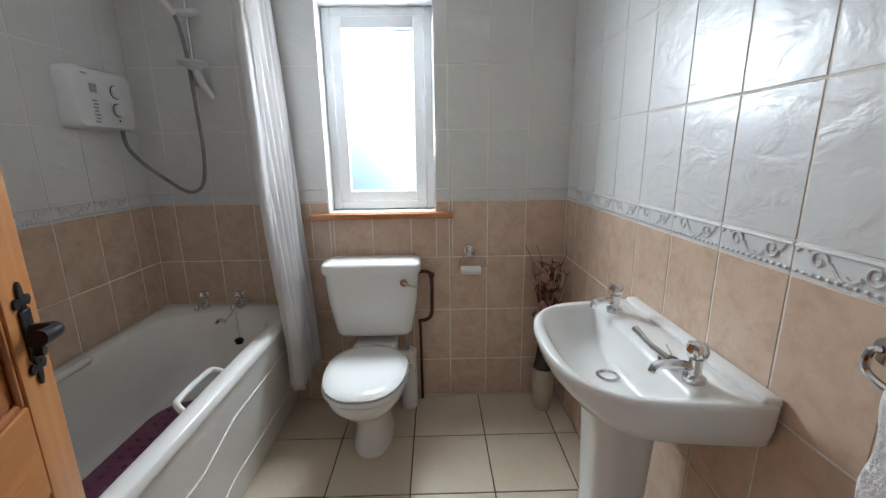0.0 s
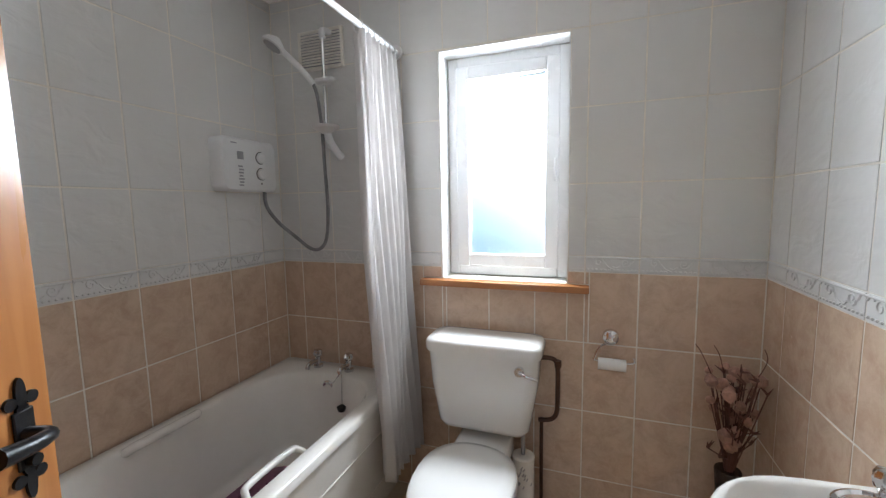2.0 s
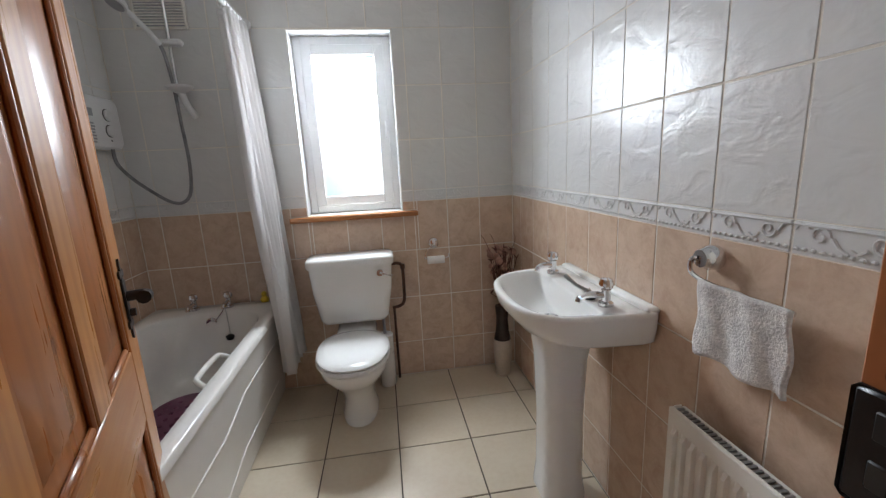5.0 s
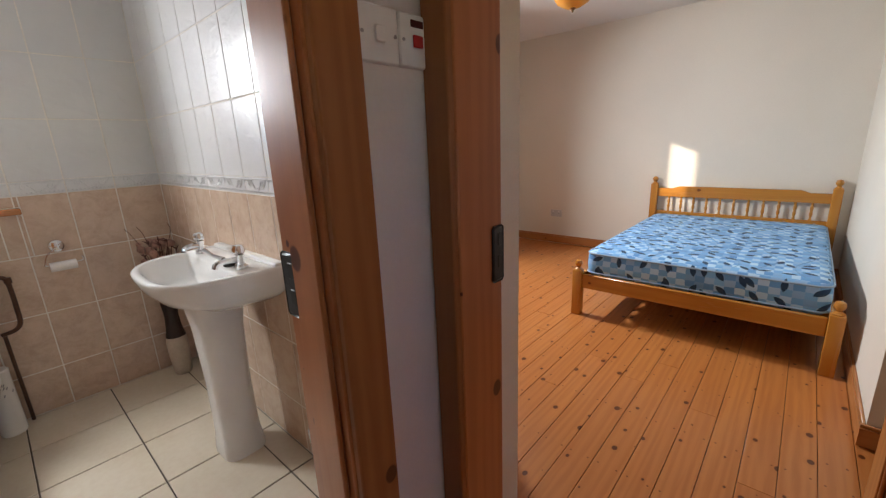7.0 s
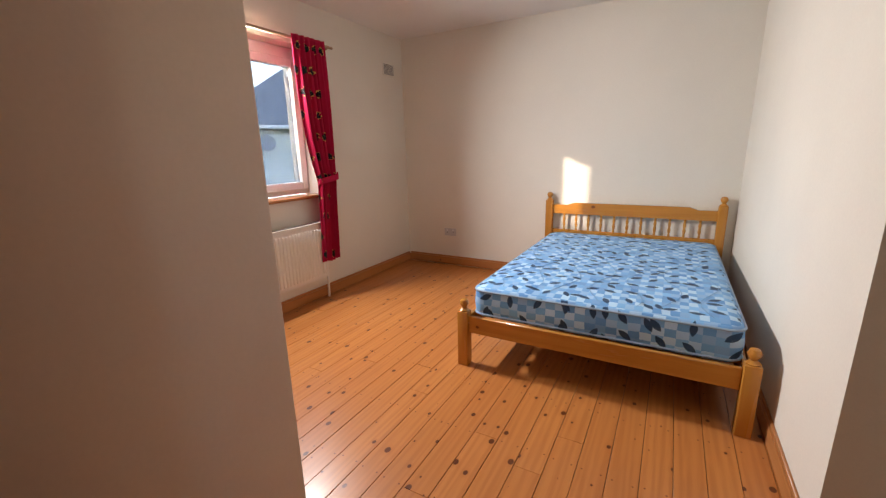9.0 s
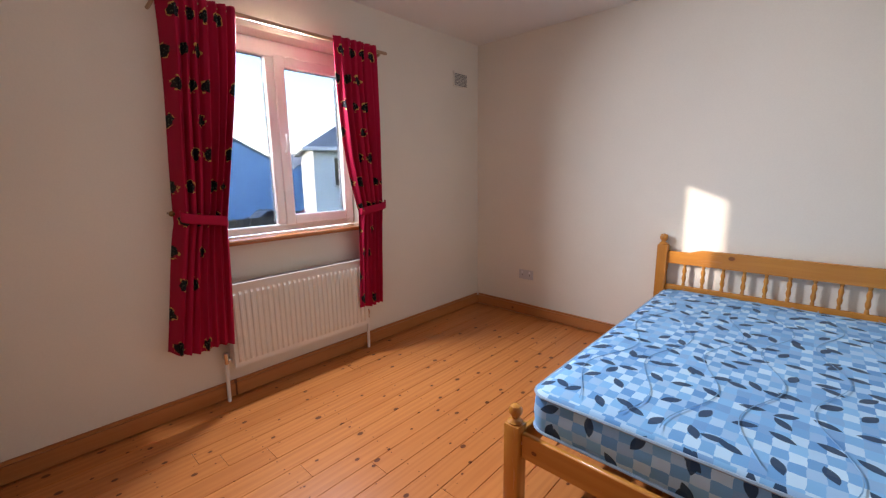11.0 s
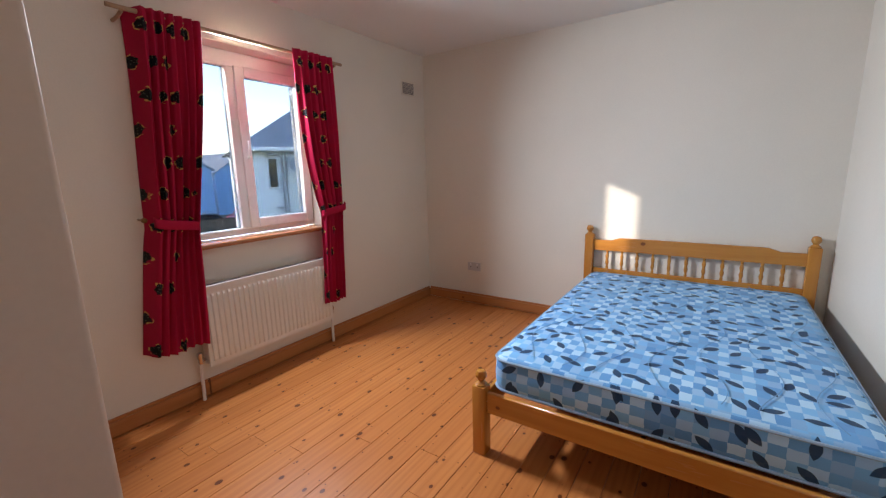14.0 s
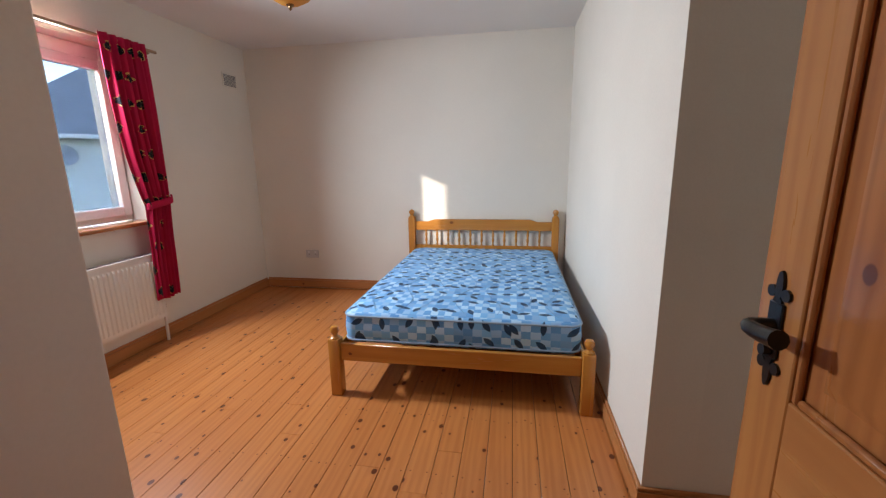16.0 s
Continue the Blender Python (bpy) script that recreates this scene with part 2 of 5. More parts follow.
def curtain_cloth():
    m, nt, b = base_mat("crimson_emblem_cloth", 0.8, spec=0.2)
    uv = nt.nodes.new("ShaderNodeUVMap")
    uv.uv_map = "cloth"
    s = nt.nodes.new("ShaderNodeSeparateXYZ")
    nt.links.new(uv.outputs[0], s.inputs[0])
    u, w = s.outputs[0], s.outputs[1]
    iy0 = mth(nt, "FLOOR", mth(nt, "DIVIDE", w, 0.165))
    gx = mth(nt, "ADD", mth(nt, "DIVIDE", u, 0.13), mth(nt, "MULTIPLY", mth(nt, "MODULO", mth(nt, "ABSOLUTE", iy0), 2.0), 0.5))
    gy = mth(nt, "DIVIDE", w, 0.165)
    ix, iy = mth(nt, "FLOOR", gx), iy0
    wl = nt.nodes.new("ShaderNodeTexWhiteNoise")
    nt.links.new(vec(nt, ix, iy, 2.0), wl.inputs["Vector"])
    px = mth(nt, "MULTIPLY", mth(nt, "SUBTRACT", mth(nt, "SUBTRACT", gx, ix), mth(nt, "MULTIPLY_ADD", wl.outputs["Value"], 0.24, 0.38)), 0.13)
    py = mth(nt, "MULTIPLY", mth(nt, "SUBTRACT", mth(nt, "SUBTRACT", gy, iy), 0.5), 0.165)
    v = coords(nt, False)
    wob = mth(nt, "MULTIPLY", mth(nt, "SUBTRACT", noise_tex(nt, uv.outputs[0], 45, 2), 0.5), 0.034)
    r = mth(nt, "ADD", mth(nt, "SQRT", mth(nt, "ADD", mth(nt, "POWER", mth(nt, "DIVIDE", px, 1.2), 2.0), mth(nt, "POWER", mth(nt, "DIVIDE", py, 1.05), 2.0))), wob)
    keep = mth(nt, "GREATER_THAN", wl.outputs["Value"], 0.42)
    inside = mth(nt, "MULTIPLY", mth(nt, "SUBTRACT", 1.0, ramp(nt, r, 0.027, 0.030)), keep)
    ring = mth(nt, "MULTIPLY", ramp(nt, r, 0.029, 0.0305), mth(nt, "SUBTRACT", 1.0, ramp(nt, r, 0.034, 0.036)))
    ring = mth(nt, "MULTIPLY", ring, mth(nt, "MULTIPLY", keep, ramp(nt, noise_tex(nt, uv.outputs[0], 30, 1), 0.5, 0.56)))
    pale = mth(nt, "MULTIPLY", inside, ramp(nt, noise_tex(nt, uv.outputs[0], 110, 2), 0.60, 0.66))
    n1 = noise_tex(nt, v, 5, 3)
    col = mixc(nt, n1, (0.49, 0.011, 0.062), (0.38, 0.007, 0.042))
    col = mixc(nt, ring, col, (0.62, 0.45, 0.12))
    col = mixc(nt, inside, col, (0.012, 0.014, 0.018))
    col = mixc(nt, mth(nt, "MULTIPLY", pale, 0.7), col, (0.20, 0.25, 0.17))
    nt.links.new(col, b.inputs["Base Color"])
    bump(nt, b, noise_tex(nt, v, 300, 2), 0.2, 0.001)
    tr = nt.nodes.new("ShaderNodeBsdfTranslucent")
    nt.links.new(col, tr.inputs[0])
    mx = nt.nodes.new("ShaderNodeMixShader")
    mx.inputs[0].default_value = 0.12
    out = nt.nodes["Material Output"]
    nt.links.new(b.outputs[0], mx.inputs[1])
    nt.links.new(tr.outputs[0], mx.inputs[2])
    nt.links.new(mx.outputs[0], out.inputs[0])
    return m


def translucent(name, col, f, rough=0.7):
    m, nt, b = base_mat(name, rough, spec=0.3)
    v = coords(nt)
    c = mixc(nt, noise_tex(nt, v, 6, 3), col, tuple(k * 0.9 for k in col))
    nt.links.new(c, b.inputs["Base Color"])
    bump(nt, b, noise_tex(nt, v, 45, 3), 0.2, 0.002)
    tr = nt.nodes.new("ShaderNodeBsdfTranslucent")
    nt.links.new(c, tr.inputs[0])
    mx = nt.nodes.new("ShaderNodeMixShader")
    mx.inputs[0].default_value = f
    nt.links.new(b.outputs[0], mx.inputs[1])
    nt.links.new(tr.outputs[0], mx.inputs[2])
    nt.links.new(mx.outputs[0], nt.nodes["Material Output"].inputs[0])
    return m


def glass(name, col, rough, ior=1.45, frost=0.0):
    m, nt, b = base_mat(name, rough)
    b.inputs["Base Color"].default_value = (*col, 1)
    b.inputs["Transmission Weight"].default_value = 1.0
    b.inputs["IOR"].default_value = ior
    if frost:
        v = coords(nt)
        bump(nt, b, noise_tex(nt, v, 130, 3), frost, 0.002)
    return m


PLASTER = surf("cream_plaster", (0.79, 0.74, 0.645), 0.75, 0.03, 1.6, 130, 0.12, 0.001)
HALL_PLASTER = surf("hall_plaster", (0.70, 0.64, 0.62), 0.7, 0.03, 1.6, 130, 0.12, 0.001)
CEIL = surf("white_ceiling_paint", (0.80, 0.77, 0.73), 0.85, 0.02, 2, 90, 0.2, 0.001)
WARDROBE = surf("peach_painted_board", (0.70, 0.58, 0.48), 0.55, 0.03, 2, 80, 0.06)
GROUT = surf("cream_grout", (0.84, 0.79, 0.71), 0.9, 0.1, 5, 120, 0.4)
DARK_GROUT = surf("dark_floor_grout", (0.10, 0.075, 0.055), 0.9, 0.15, 6, 100, 0.4)
TAN = tan_tile()
WHITE_TILE = white_tile()
BORDER = surf("white_glazed_relief", (0.68, 0.68, 0.67), 0.36, 0.04, 6, 60, 0.05)
FLOOR_TILE = surf("cream_floor_tile", (0.66, 0.575, 0.45), 0.32, 0.06, 3, 45, 0.08, second=(0.60, 0.50, 0.37))
BOARD = pine("varnished_pine_floorboard", (0.58, 0.218, 0.060), (0.43, 0.138, 0.035), (0.085, 0.017, 0.004), 0, 0.34, 7.2, 0.10, 30, 0.3, 0.45, True)
SKIRT = pine("varnished_pine_trim", (0.52, 0.22, 0.075), (0.38, 0.135, 0.04), (0.10, 0.03, 0.01), 0, 0.35, 2.2, 0.028)
SKIRT_Y = pine("varnished_pine_trim_y", (0.52, 0.22, 0.075), (0.38, 0.135, 0.04), (0.10, 0.03, 0.01), 1, 0.35, 2.2, 0.028)
LINING = pine("varnished_pine_lining", (0.47, 0.172, 0.062), (0.35, 0.115, 0.04), (0.075, 0.015, 0.006), 2, 0.33, 7.0, 0.14, spread=0.2)
# Architrave pine has the dimness of the hall side put into its colour.
ARCH = pine("shaded_pine_architrave", (0.36, 0.135, 0.045), (0.25, 0.085, 0.027), (0.07, 0.02, 0.008), 2, 0.4, 3.0, 0.05)
DOOR_V = pine("door_pine_upright", (0.58, 0.27, 0.085), (0.36, 0.125, 0.036), (0.12, 0.035, 0.012), 2, 0.3, 2.5, 0.034)
DOOR_H = pine("door_pine_rail", (0.58, 0.27, 0.085), (0.36, 0.125, 0.036), (0.12, 0.035, 0.012), 0, 0.3, 2.5, 0.034)
PANEL = pine("door_pine_panel", (0.42, 0.155, 0.045), (0.27, 0.085, 0.025), (0.12, 0.03, 0.01), 2, 0.3, 2.5, 0.026)
BED_X = pine("bed_pine_long", (0.54, 0.235, 0.042), (0.42, 0.155, 0.024), (0.16, 0.05, 0.015), 0, 0.25, 1.6, 0.018, coat=0.5, spread=0.2)
BED_Y = pine("bed_pine_cross", (0.54, 0.235, 0.042), (0.42, 0.155, 0.024), (0.16, 0.05, 0.015), 1, 0.25, 1.6, 0.018, coat=0.5, spread=0.2)
BED_Z = pine("bed_pine_turned", (0.54, 0.235, 0.042), (0.42, 0.155, 0.024), (0.16, 0.05, 0.015), 2, 0.25, 1.6, 0.014, coat=0.5, spread=0.2)
SILL = pine("varnished_sill", (0.45, 0.19, 0.07), (0.33, 0.12, 0.04), (0.10, 0.03, 0.01), 0, 0.22, 2.0, 0.05, coat=0.6)
IRON = surf("black_iron", (0.012, 0.012, 0.014), 0.3, 0.2, 8, 120, 0.3, 0.001, 0.3)
CERAMIC = surf("white_ceramic", (0.80, 0.79, 0.76), 0.08, 0.01, 2, 20, 0.0, spec=0.6, rvar=0.02)
ACRYLIC = surf("cream_acrylic", (0.79, 0.76, 0.715), 0.14, 0.02, 2, 30, 0.0, rvar=0.04)
WHITE_PLASTIC = surf("white_plastic", (0.76, 0.76, 0.76), 0.3, 0.02, 3, 60, 0.03)
GREY_PLASTIC = surf("grey_plastic", (0.36, 0.36, 0.38), 0.35, 0.06, 5, 60, 0.05)
PVC = surf("white_pvc_frame", (0.80, 0.80, 0.80), 0.28, 0.02, 3, 60, 0.03)
CHROME = surf("chrome", (0.75, 0.75, 0.76), 0.12, 0.06, 6, 60, 0.02, metallic=1.0)
HOSE = surf("ribbed_grey_metal", (0.30, 0.30, 0.31), 0.35, 0.2, 20, 200, 0.6, 0.002, metallic=0.7)
COPPER = surf("dull_copper_pipe", (0.10, 0.045, 0.025), 0.4, 0.2, 12, 70, 0.2, metallic=0.4)
RAD_PAINT = surf("white_radiator_enamel", (0.78, 0.75, 0.69), 0.3, 0.02, 3, 60, 0.03)
GRILLE = surf("grey_grille", (0.28, 0.27, 0.26), 0.5, 0.15, 10, 200, 0.5)
BLACK = surf("black_rubber", (0.012, 0.012, 0.012), 0.5, 0.1, 8, 80, 0.1)
RED = surf("red_plastic", (0.50, 0.02, 0.02), 0.35, 0.08, 8, 80, 0.05)
YELLOW = surf("yellow_plastic", (0.70, 0.50, 0.03), 0.35, 0.08, 8, 80, 0.05)
PURPLE = surf("plum_rubber_mat", (0.24, 0.075, 0.15), 0.5, 0.12, 6, 90, 0.3)
PAPER = surf("white_paper", (0.80, 0.79, 0.77), 0.9, 0.03, 10, 120, 0.3)
TOWEL = surf("flecked_grey_terry", (0.80, 0.78, 0.76), 0.95, 0.3, 40, 170, 1.0, 0.004, second=(0.52, 0.50, 0.50))
VASE = surf("cream_stoneware", (0.55, 0.45, 0.35), 0.5, 0.1, 9, 60, 0.2)
VASE_DARK = surf("dark_glazed_vase", (0.04, 0.025, 0.022), 0.25, 0.2, 9, 60, 0.1)
STEM = surf("dried_stems", (0.16, 0.06, 0.04), 0.8, 0.25, 20, 90, 0.3)
PETAL = surf("dried_petals", (0.50, 0.28, 0.21), 0.8, 0.25, 20, 90, 0.3)
MATTRESS = mattress_cloth()
PIPING = surf("blue_piping", (0.30, 0.42, 0.56), 0.7, 0.1, 20, 150, 0.2)
CRIMSON = curtain_cloth()
SEAM = surf("blue_quilt_thread", (0.19, 0.38, 0.62), 0.8, 0.1, 20, 150, 0.2)
# White socket plastic, greyed in its colour to give the shadow on it.
SOCKET = surf("shade_greyed_socket_plastic", (0.56, 0.55, 0.54), 0.35, 0.03, 5, 60, 0.03)
SHOWER_CLOTH = translucent("white_curtain_fabric", (0.86, 0.84, 0.83), 0.55)
POLE = surf("pale_wooden_pole", (0.42, 0.27, 0.16), 0.4, 0.1, 8, 60, 0.1)
# Glass tinted dark to hold down the daylight seen through it.
DIM_GLASS = glass("dimmed_window_glass", PANE, 0.0, 1.02)
FROST = glass("frosted_window_glass", (0.21, 0.23, 0.25), 0.62, 1.27, 0.5)
SHADE = translucent("amber_glass_shade", (0.92, 0.58, 0.16), 0.65, 0.2)
BRASS = surf("dark_brass", (0.20, 0.12, 0.05), 0.3, 0.1, 9, 60, 0.1, metallic=0.9)
# The cool blue of shaded walls is put into this render's colour.
RENDER_SHADE_BLUE = surf("shade_blue_house_render", (0.27, 0.43, 0.68), 0.9, 0.06, 0.4, 6, 0.3)
RENDER_WHITE = surf("white_house_render", (0.85, 0.85, 0.83), 0.9, 0.04, 0.4, 8, 0.3)
SLATE = surf("grey_roof_slate", (0.27, 0.28, 0.30), 0.7, 0.15, 1.0, 12, 0.6, 0.02)
GRASS = surf("grass", (0.07, 0.11, 0.035), 0.95, 0.25, 0.5, 10, 0.8, 0.05)
TARMAC = surf("tarmac", (0.06, 0.06, 0.065), 0.9, 0.15, 0.6, 20, 0.5, 0.01)
LEAF = surf("bare_twig_mass", (0.09, 0.075, 0.05), 0.9, 0.25, 2, 20, 0.5, 0.02)
TIMBER = surf("grey_fence_timber", (0.16, 0.13, 0.10), 0.9, 0.2, 3, 40, 0.5, 0.01)
CAR_RED = surf("red_car_paint", (0.35, 0.02, 0.025), 0.2, 0.05, 3, 40, 0.0)
CAR_GREY = surf("grey_car_paint", (0.14, 0.15, 0.17), 0.2, 0.05, 3, 40, 0.0)
DARK_GLASS = surf("dark_car_glass", (0.02, 0.025, 0.03), 0.05, 0.1, 3, 40, 0.0)

# ---- mesh helpers ----
BASE = {}


def thing(name, at, label, category, group="", kind=""):
    ob = new(name)
    ob.location = at
    BASE[ob] = Matrix.Translation(at)
    return tagged(ob, label, category, group, kind)


def finish(bm, name, material, angle=38):
    bmesh.ops.recalc_face_normals(bm, faces=bm.faces)
    me = bpy.data.meshes.new(name)
    bm.to_mesh(me)
    bm.free()
    me.materials.append(material)
    me.polygons.foreach_set("use_smooth", [True] * len(me.polygons))
    me.set_sharp_from_angle(angle=radians(angle))
    return me


def part(name, bm, material, parent, label="", angle=38):
    base = BASE.get(parent, Matrix.Identity(4))
    bm.transform(base.inverted())
    ob = new(name, finish(bm, name, material, angle))
    ob.parent = parent
    BASE[ob] = base
    return tagged(ob, label)


def solid(name, bm, material, label, category, kind="", angle=38, group=""):
    """A thing of one mesh, with its origin at the middle of its base."""
    lo = Vector([min(v.co[i] for v in bm.verts) for i in range(3)])
    hi = Vector([max(v.co[i] for v in bm.verts) for i in range(3)])
    at = Vector(((lo.x + hi.x) / 2, (lo.y + hi.y) / 2, lo.z))
    bm.transform(Matrix.Translation(-at))
    ob = new(name, finish(bm, name, material, angle))
    ob.location = at
    BASE[ob] = Matrix.Translation(at)
    return tagged(ob, label, category, group, kind)


def box(x0, x1, y0, y1, z0, z1, bevel=0.0, bm=None, seg=1):
    own = bmesh.new()
    bmesh.ops.create_cube(own, size=1.0)
    for v in own.verts:
        v.co = Vector(((x0 + x1) / 2 + v.co.x * (x1 - x0), (y0 + y1) / 2 + v.co.y * (y1 - y0), (z0 + z1) / 2 + v.co.z * (z1 - z0)))
    if bevel:
        bmesh.ops.bevel(own, geom=own.edges[:], offset=bevel, segments=seg, affect="EDGES", profile=0.5)
    return join(bm, own)


def join(bm, own):
    if bm is None:
        return own
    vs = [bm.verts.new(v.co) for v in own.verts]
    own.verts.index_update()
    for f in own.faces:
        bm.faces.new([vs[v.index] for v in f.verts])
    own.free()
    return bm


def loft(rings, bm=None, cap0=True, cap1=True, closed=True):
    own = bmesh.new()
    rows = [[own.verts.new(p) for p in r] for r in rings]
    n = len(rows[0])
    for a, b in zip(rows, rows[1:]):
        for i in range(n if closed else n - 1):
            j = (i + 1) % n
            own.faces.new((a[i], a[j], b[j], b[i]))
    if cap0:
        own.faces.new(rows[0][::-1])
    if cap1:
        own.faces.new(rows[-1])
    return join(bm, own)


def lathe(profile, at=(0, 0, 0), n=16, bm=None, axis="z", cap0=True, cap1=True):
    rings = []
    for r, z in profile:
        ring = []
        for i in range(n):
            a = 2 * math.pi * i / n
            c, s = r * math.cos(a), r * math.sin(a)
            p = {"z": (c, s, z), "y": (c, z, s), "x": (z, c, s)}[axis]
            ring.append((at[0] + p[0], at[1] + p[1], at[2] + p[2]))
        rings.append(ring)
    return loft(rings, bm, cap0, cap1)


def tube(pts, r, n=8, bm=None, radii=None):
    pts = [Vector(p) for p in pts]
    rings, up = [], None
    for i, p in enumerate(pts):
        d = (pts[min(i + 1, len(pts) - 1)] - pts[max(i - 1, 0)]).normalized()
        if up is None:
            up = Vector((0, 0, 1)) if abs(d.z) < 0.9 else Vector((1, 0, 0))
        side = d.cross(up).normalized()
        up = side.cross(d).normalized()
        rr = radii[i] if radii else r
        rings.append([p + side * rr * math.cos(2 * math.pi * k / n) + up * rr * math.sin(2 * math.pi * k / n) for k in range(n)])
    return loft(rings, bm)


def smooth_path(pts, per=6):
    pts = [Vector(p) for p in pts]
    q = [pts[0]] + pts + [pts[-1]]
    out = []
    for i in range(1, len(q) - 2):
        p0, p1, p2, p3 = q[i - 1], q[i], q[i + 1], q[i + 2]
        for k in range(per):
            t = k / per
            out.append(0.5 * ((2 * p1) + (p2 - p0) * t + (2 * p0 - 5 * p1 + 4 * p2 - p3) * t * t + (3 * p1 - p0 - 3 * p2 + p3) * t ** 3))
    return out + [pts[-1]]


def rrect(cx, cy, hx, hy, r, z, n=6):
    """A rounded rectangle ring in the plan."""
    pts = []
    for sx, sy, a0 in ((1, 1, 0), (-1, 1, 90), (-1, -1, 180), (1, -1, 270)):
        for k in range(n + 1):
            a = radians(a0 + 90 * k / n)
            pts.append((cx + sx * (hx - r) + r * math.cos(a), cy + sy * (hy - r) + r * math.sin(a), z))
    return pts


def egg(cx, y_back, y_front, hw, z, n=32, p=2.3):
    """An egg-shaped ring, blunt behind, for pans and seats; the front is towards -y."""
    pts = []
    ym = y_back + (y_front - y_back) * 0.42
    for i in range(n):
        a = 2 * math.pi * i / n
        c, s = math.cos(a), math.sin(a)
        e = 2 / p
        x = math.copysign(abs(c) ** e, c) * hw
        y = math.copysign(abs(s) ** e, s)
        y = ym + y * ((y_back - ym) if y > 0 else (ym - y_front))
        pts.append((cx + x, y, z))
    return pts


# ---- the setting ----
CEILING = 2.46
BX0, BX1, BY0, BY1 = -1.47, 0.70, -0.06, 2.125
RX0, RX1, RY0, RY1 = 0.715, 4.73, -1.075, 2.12
RECESS_X = 2.19


def wall(name, boxes, material, label, category="wall"):
    bm = None
    for b in boxes:
        bm = box(*b, bm=bm)
    return solid(name, bm, material, label, category, "structure")


G = 0.0016
W_N_BATH = wall("wall_bathroom_north", [(-1.62, -0.555, BY1 + G, 2.42, -0.1, 2.6), (0.008, 0.72, BY1 + G, 2.42, -0.1, 2.6),
                (-0.555, 0.008, BY1 + G, 2.42, -0.1, 1.085), (-0.555, 0.008, BY1 + G, 2.42, 2.10, 2.6)], GROUT, "tiled bathroom outer wall with a window opening")
W_W_BATH = wall("wall_bathroom_west", [(-1.62, BX0 - G, -0.22, BY1 + G, -0.1, 2.6)], GROUT, "tiled bathroom wall beside the bath")
W_E_BATH = wall("wall_bathroom_east", [(BX1 + G, 0.80, -0.06, BY1 + G, -0.1, 2.6)], GROUT, "tiled bathroom wall behind the basin")
W_S_BATH = wall("wall_bathroom_south", [(-1.62, -0.530, -0.197, -0.063, 0, 2.6), (0.355, 0.582, -0.197, -0.063, 0, 2.6), (-0.530, 0.355, -0.197, -0.063, 2.06, 2.6)],
                HALL_PLASTER, "painted wall between hall and bathroom with a doorway")
wall("wall_bedroom_west", [(0.582, RX0, -2.1, -1.095, 0, 2.6), (0.582, RX0, -0.23, -0.063, 0, 2.6), (0.582, RX0, -1.095, -0.23, 2.06, 2.6)],
     PLASTER, "cream plaster wall with the bedroom doorway")
wall("wall_bedroom_return", [(0.7225, 0.80, -0.258, -0.06, 0, 2.6)], PLASTER, "cream plaster return beside the bedroom doorway")
wall("wall_bedroom_north", [(0.72, 2.37, RY1, 2.42, -0.1, 2.6), (3.36, 4.85, RY1, 2.42, -0.1, 2.6), (2.37, 3.36, RY1, 2.42, -0.1, 0.925), (2.37, 3.36, RY1, 2.42, 2.13, 2.6)],
     PLASTER, "cream plaster outer wall with a window opening")
wall("wall_bedroom_east", [(RX1, 4.85, -1.25, RY1, -0.1, 2.6)], PLASTER, "cream plaster wall behind the headboard")
wall("wall_bedroom_south", [(RECESS_X, RX1, -1.25, RY0, 0, 2.6)], PLASTER, "cream plaster wall beside the bed")
wall("wall_recess_east", [(RECESS_X, RECESS_X + 0.115, -1.85, -1.25, 0, 2.6)], PLASTER, "cream plaster return wall of the recess")
wall("wall_recess_south", [(0.715, 2.37, -1.95, -1.85, 0, 2.6)], PLASTER, "cream plaster wall behind the open door")
wall("wall_hall_west", [(-1.3, -1.2, -2.1, -0.197, 0, 2.6)], HALL_PLASTER, "painted hall wall")
# The hole takes the unseen window added to light the hall.
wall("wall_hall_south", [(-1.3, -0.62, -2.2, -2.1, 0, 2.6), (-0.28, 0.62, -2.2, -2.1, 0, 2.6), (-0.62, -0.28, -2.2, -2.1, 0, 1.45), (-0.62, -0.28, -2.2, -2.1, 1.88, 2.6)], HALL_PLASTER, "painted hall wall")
wall("ceiling_bathroom", [(BX0 - 0.1, BX1 + 0.05, -0.06, BY1 + 0.1, CEILING, CEILING + 0.1)], CEIL, "white painted bathroom ceiling", "ceiling")
wall("ceiling_bedroom", [(RX0, RX1 + 0.05, -1.9, RY1 + 0.05, CEILING, CEILING + 0.1)], CEIL, "white painted bedroom ceiling", "ceiling")
wall("ceiling_hall", [(-1.25, 0.65, -2.15, -0.19, CEILING, CEILING + 0.1)], CEIL, "white painted hall ceiling", "ceiling")
FLOOR_BATH = wall("floor_bathroom", [(BX0 - 0.1, BX1 + 0.05, -0.215, BY1 + 0.05, -0.1, -0.004)], DARK_GROUT, "cream square floor tiles with dark joints", "floor")
FLOOR_BED = wall("floor_bedroom", [(0.60, RX1 + 0.05, -1.9, RY1 + 0.05, -0.1, -0.024)], BLACK, "varnished knotty pine floorboards", "floor")
wall("floor_hall", [(-1.25, 0.60, -2.15, -0.215, -0.1, -0.002)], BOARD, "varnished pine hall floor", "floor")


def doorway(name, faces):
    """A pine door lining with architraves and a black strike plate; faces: lists of boxes by part."""
    root = thing(name, faces["at"], faces["label"], "door frame", kind="structure")
    for nm, b, mat_ in faces["parts"]:
        part(nm, box(*b, bevel=0.003), mat_, root)
    return root


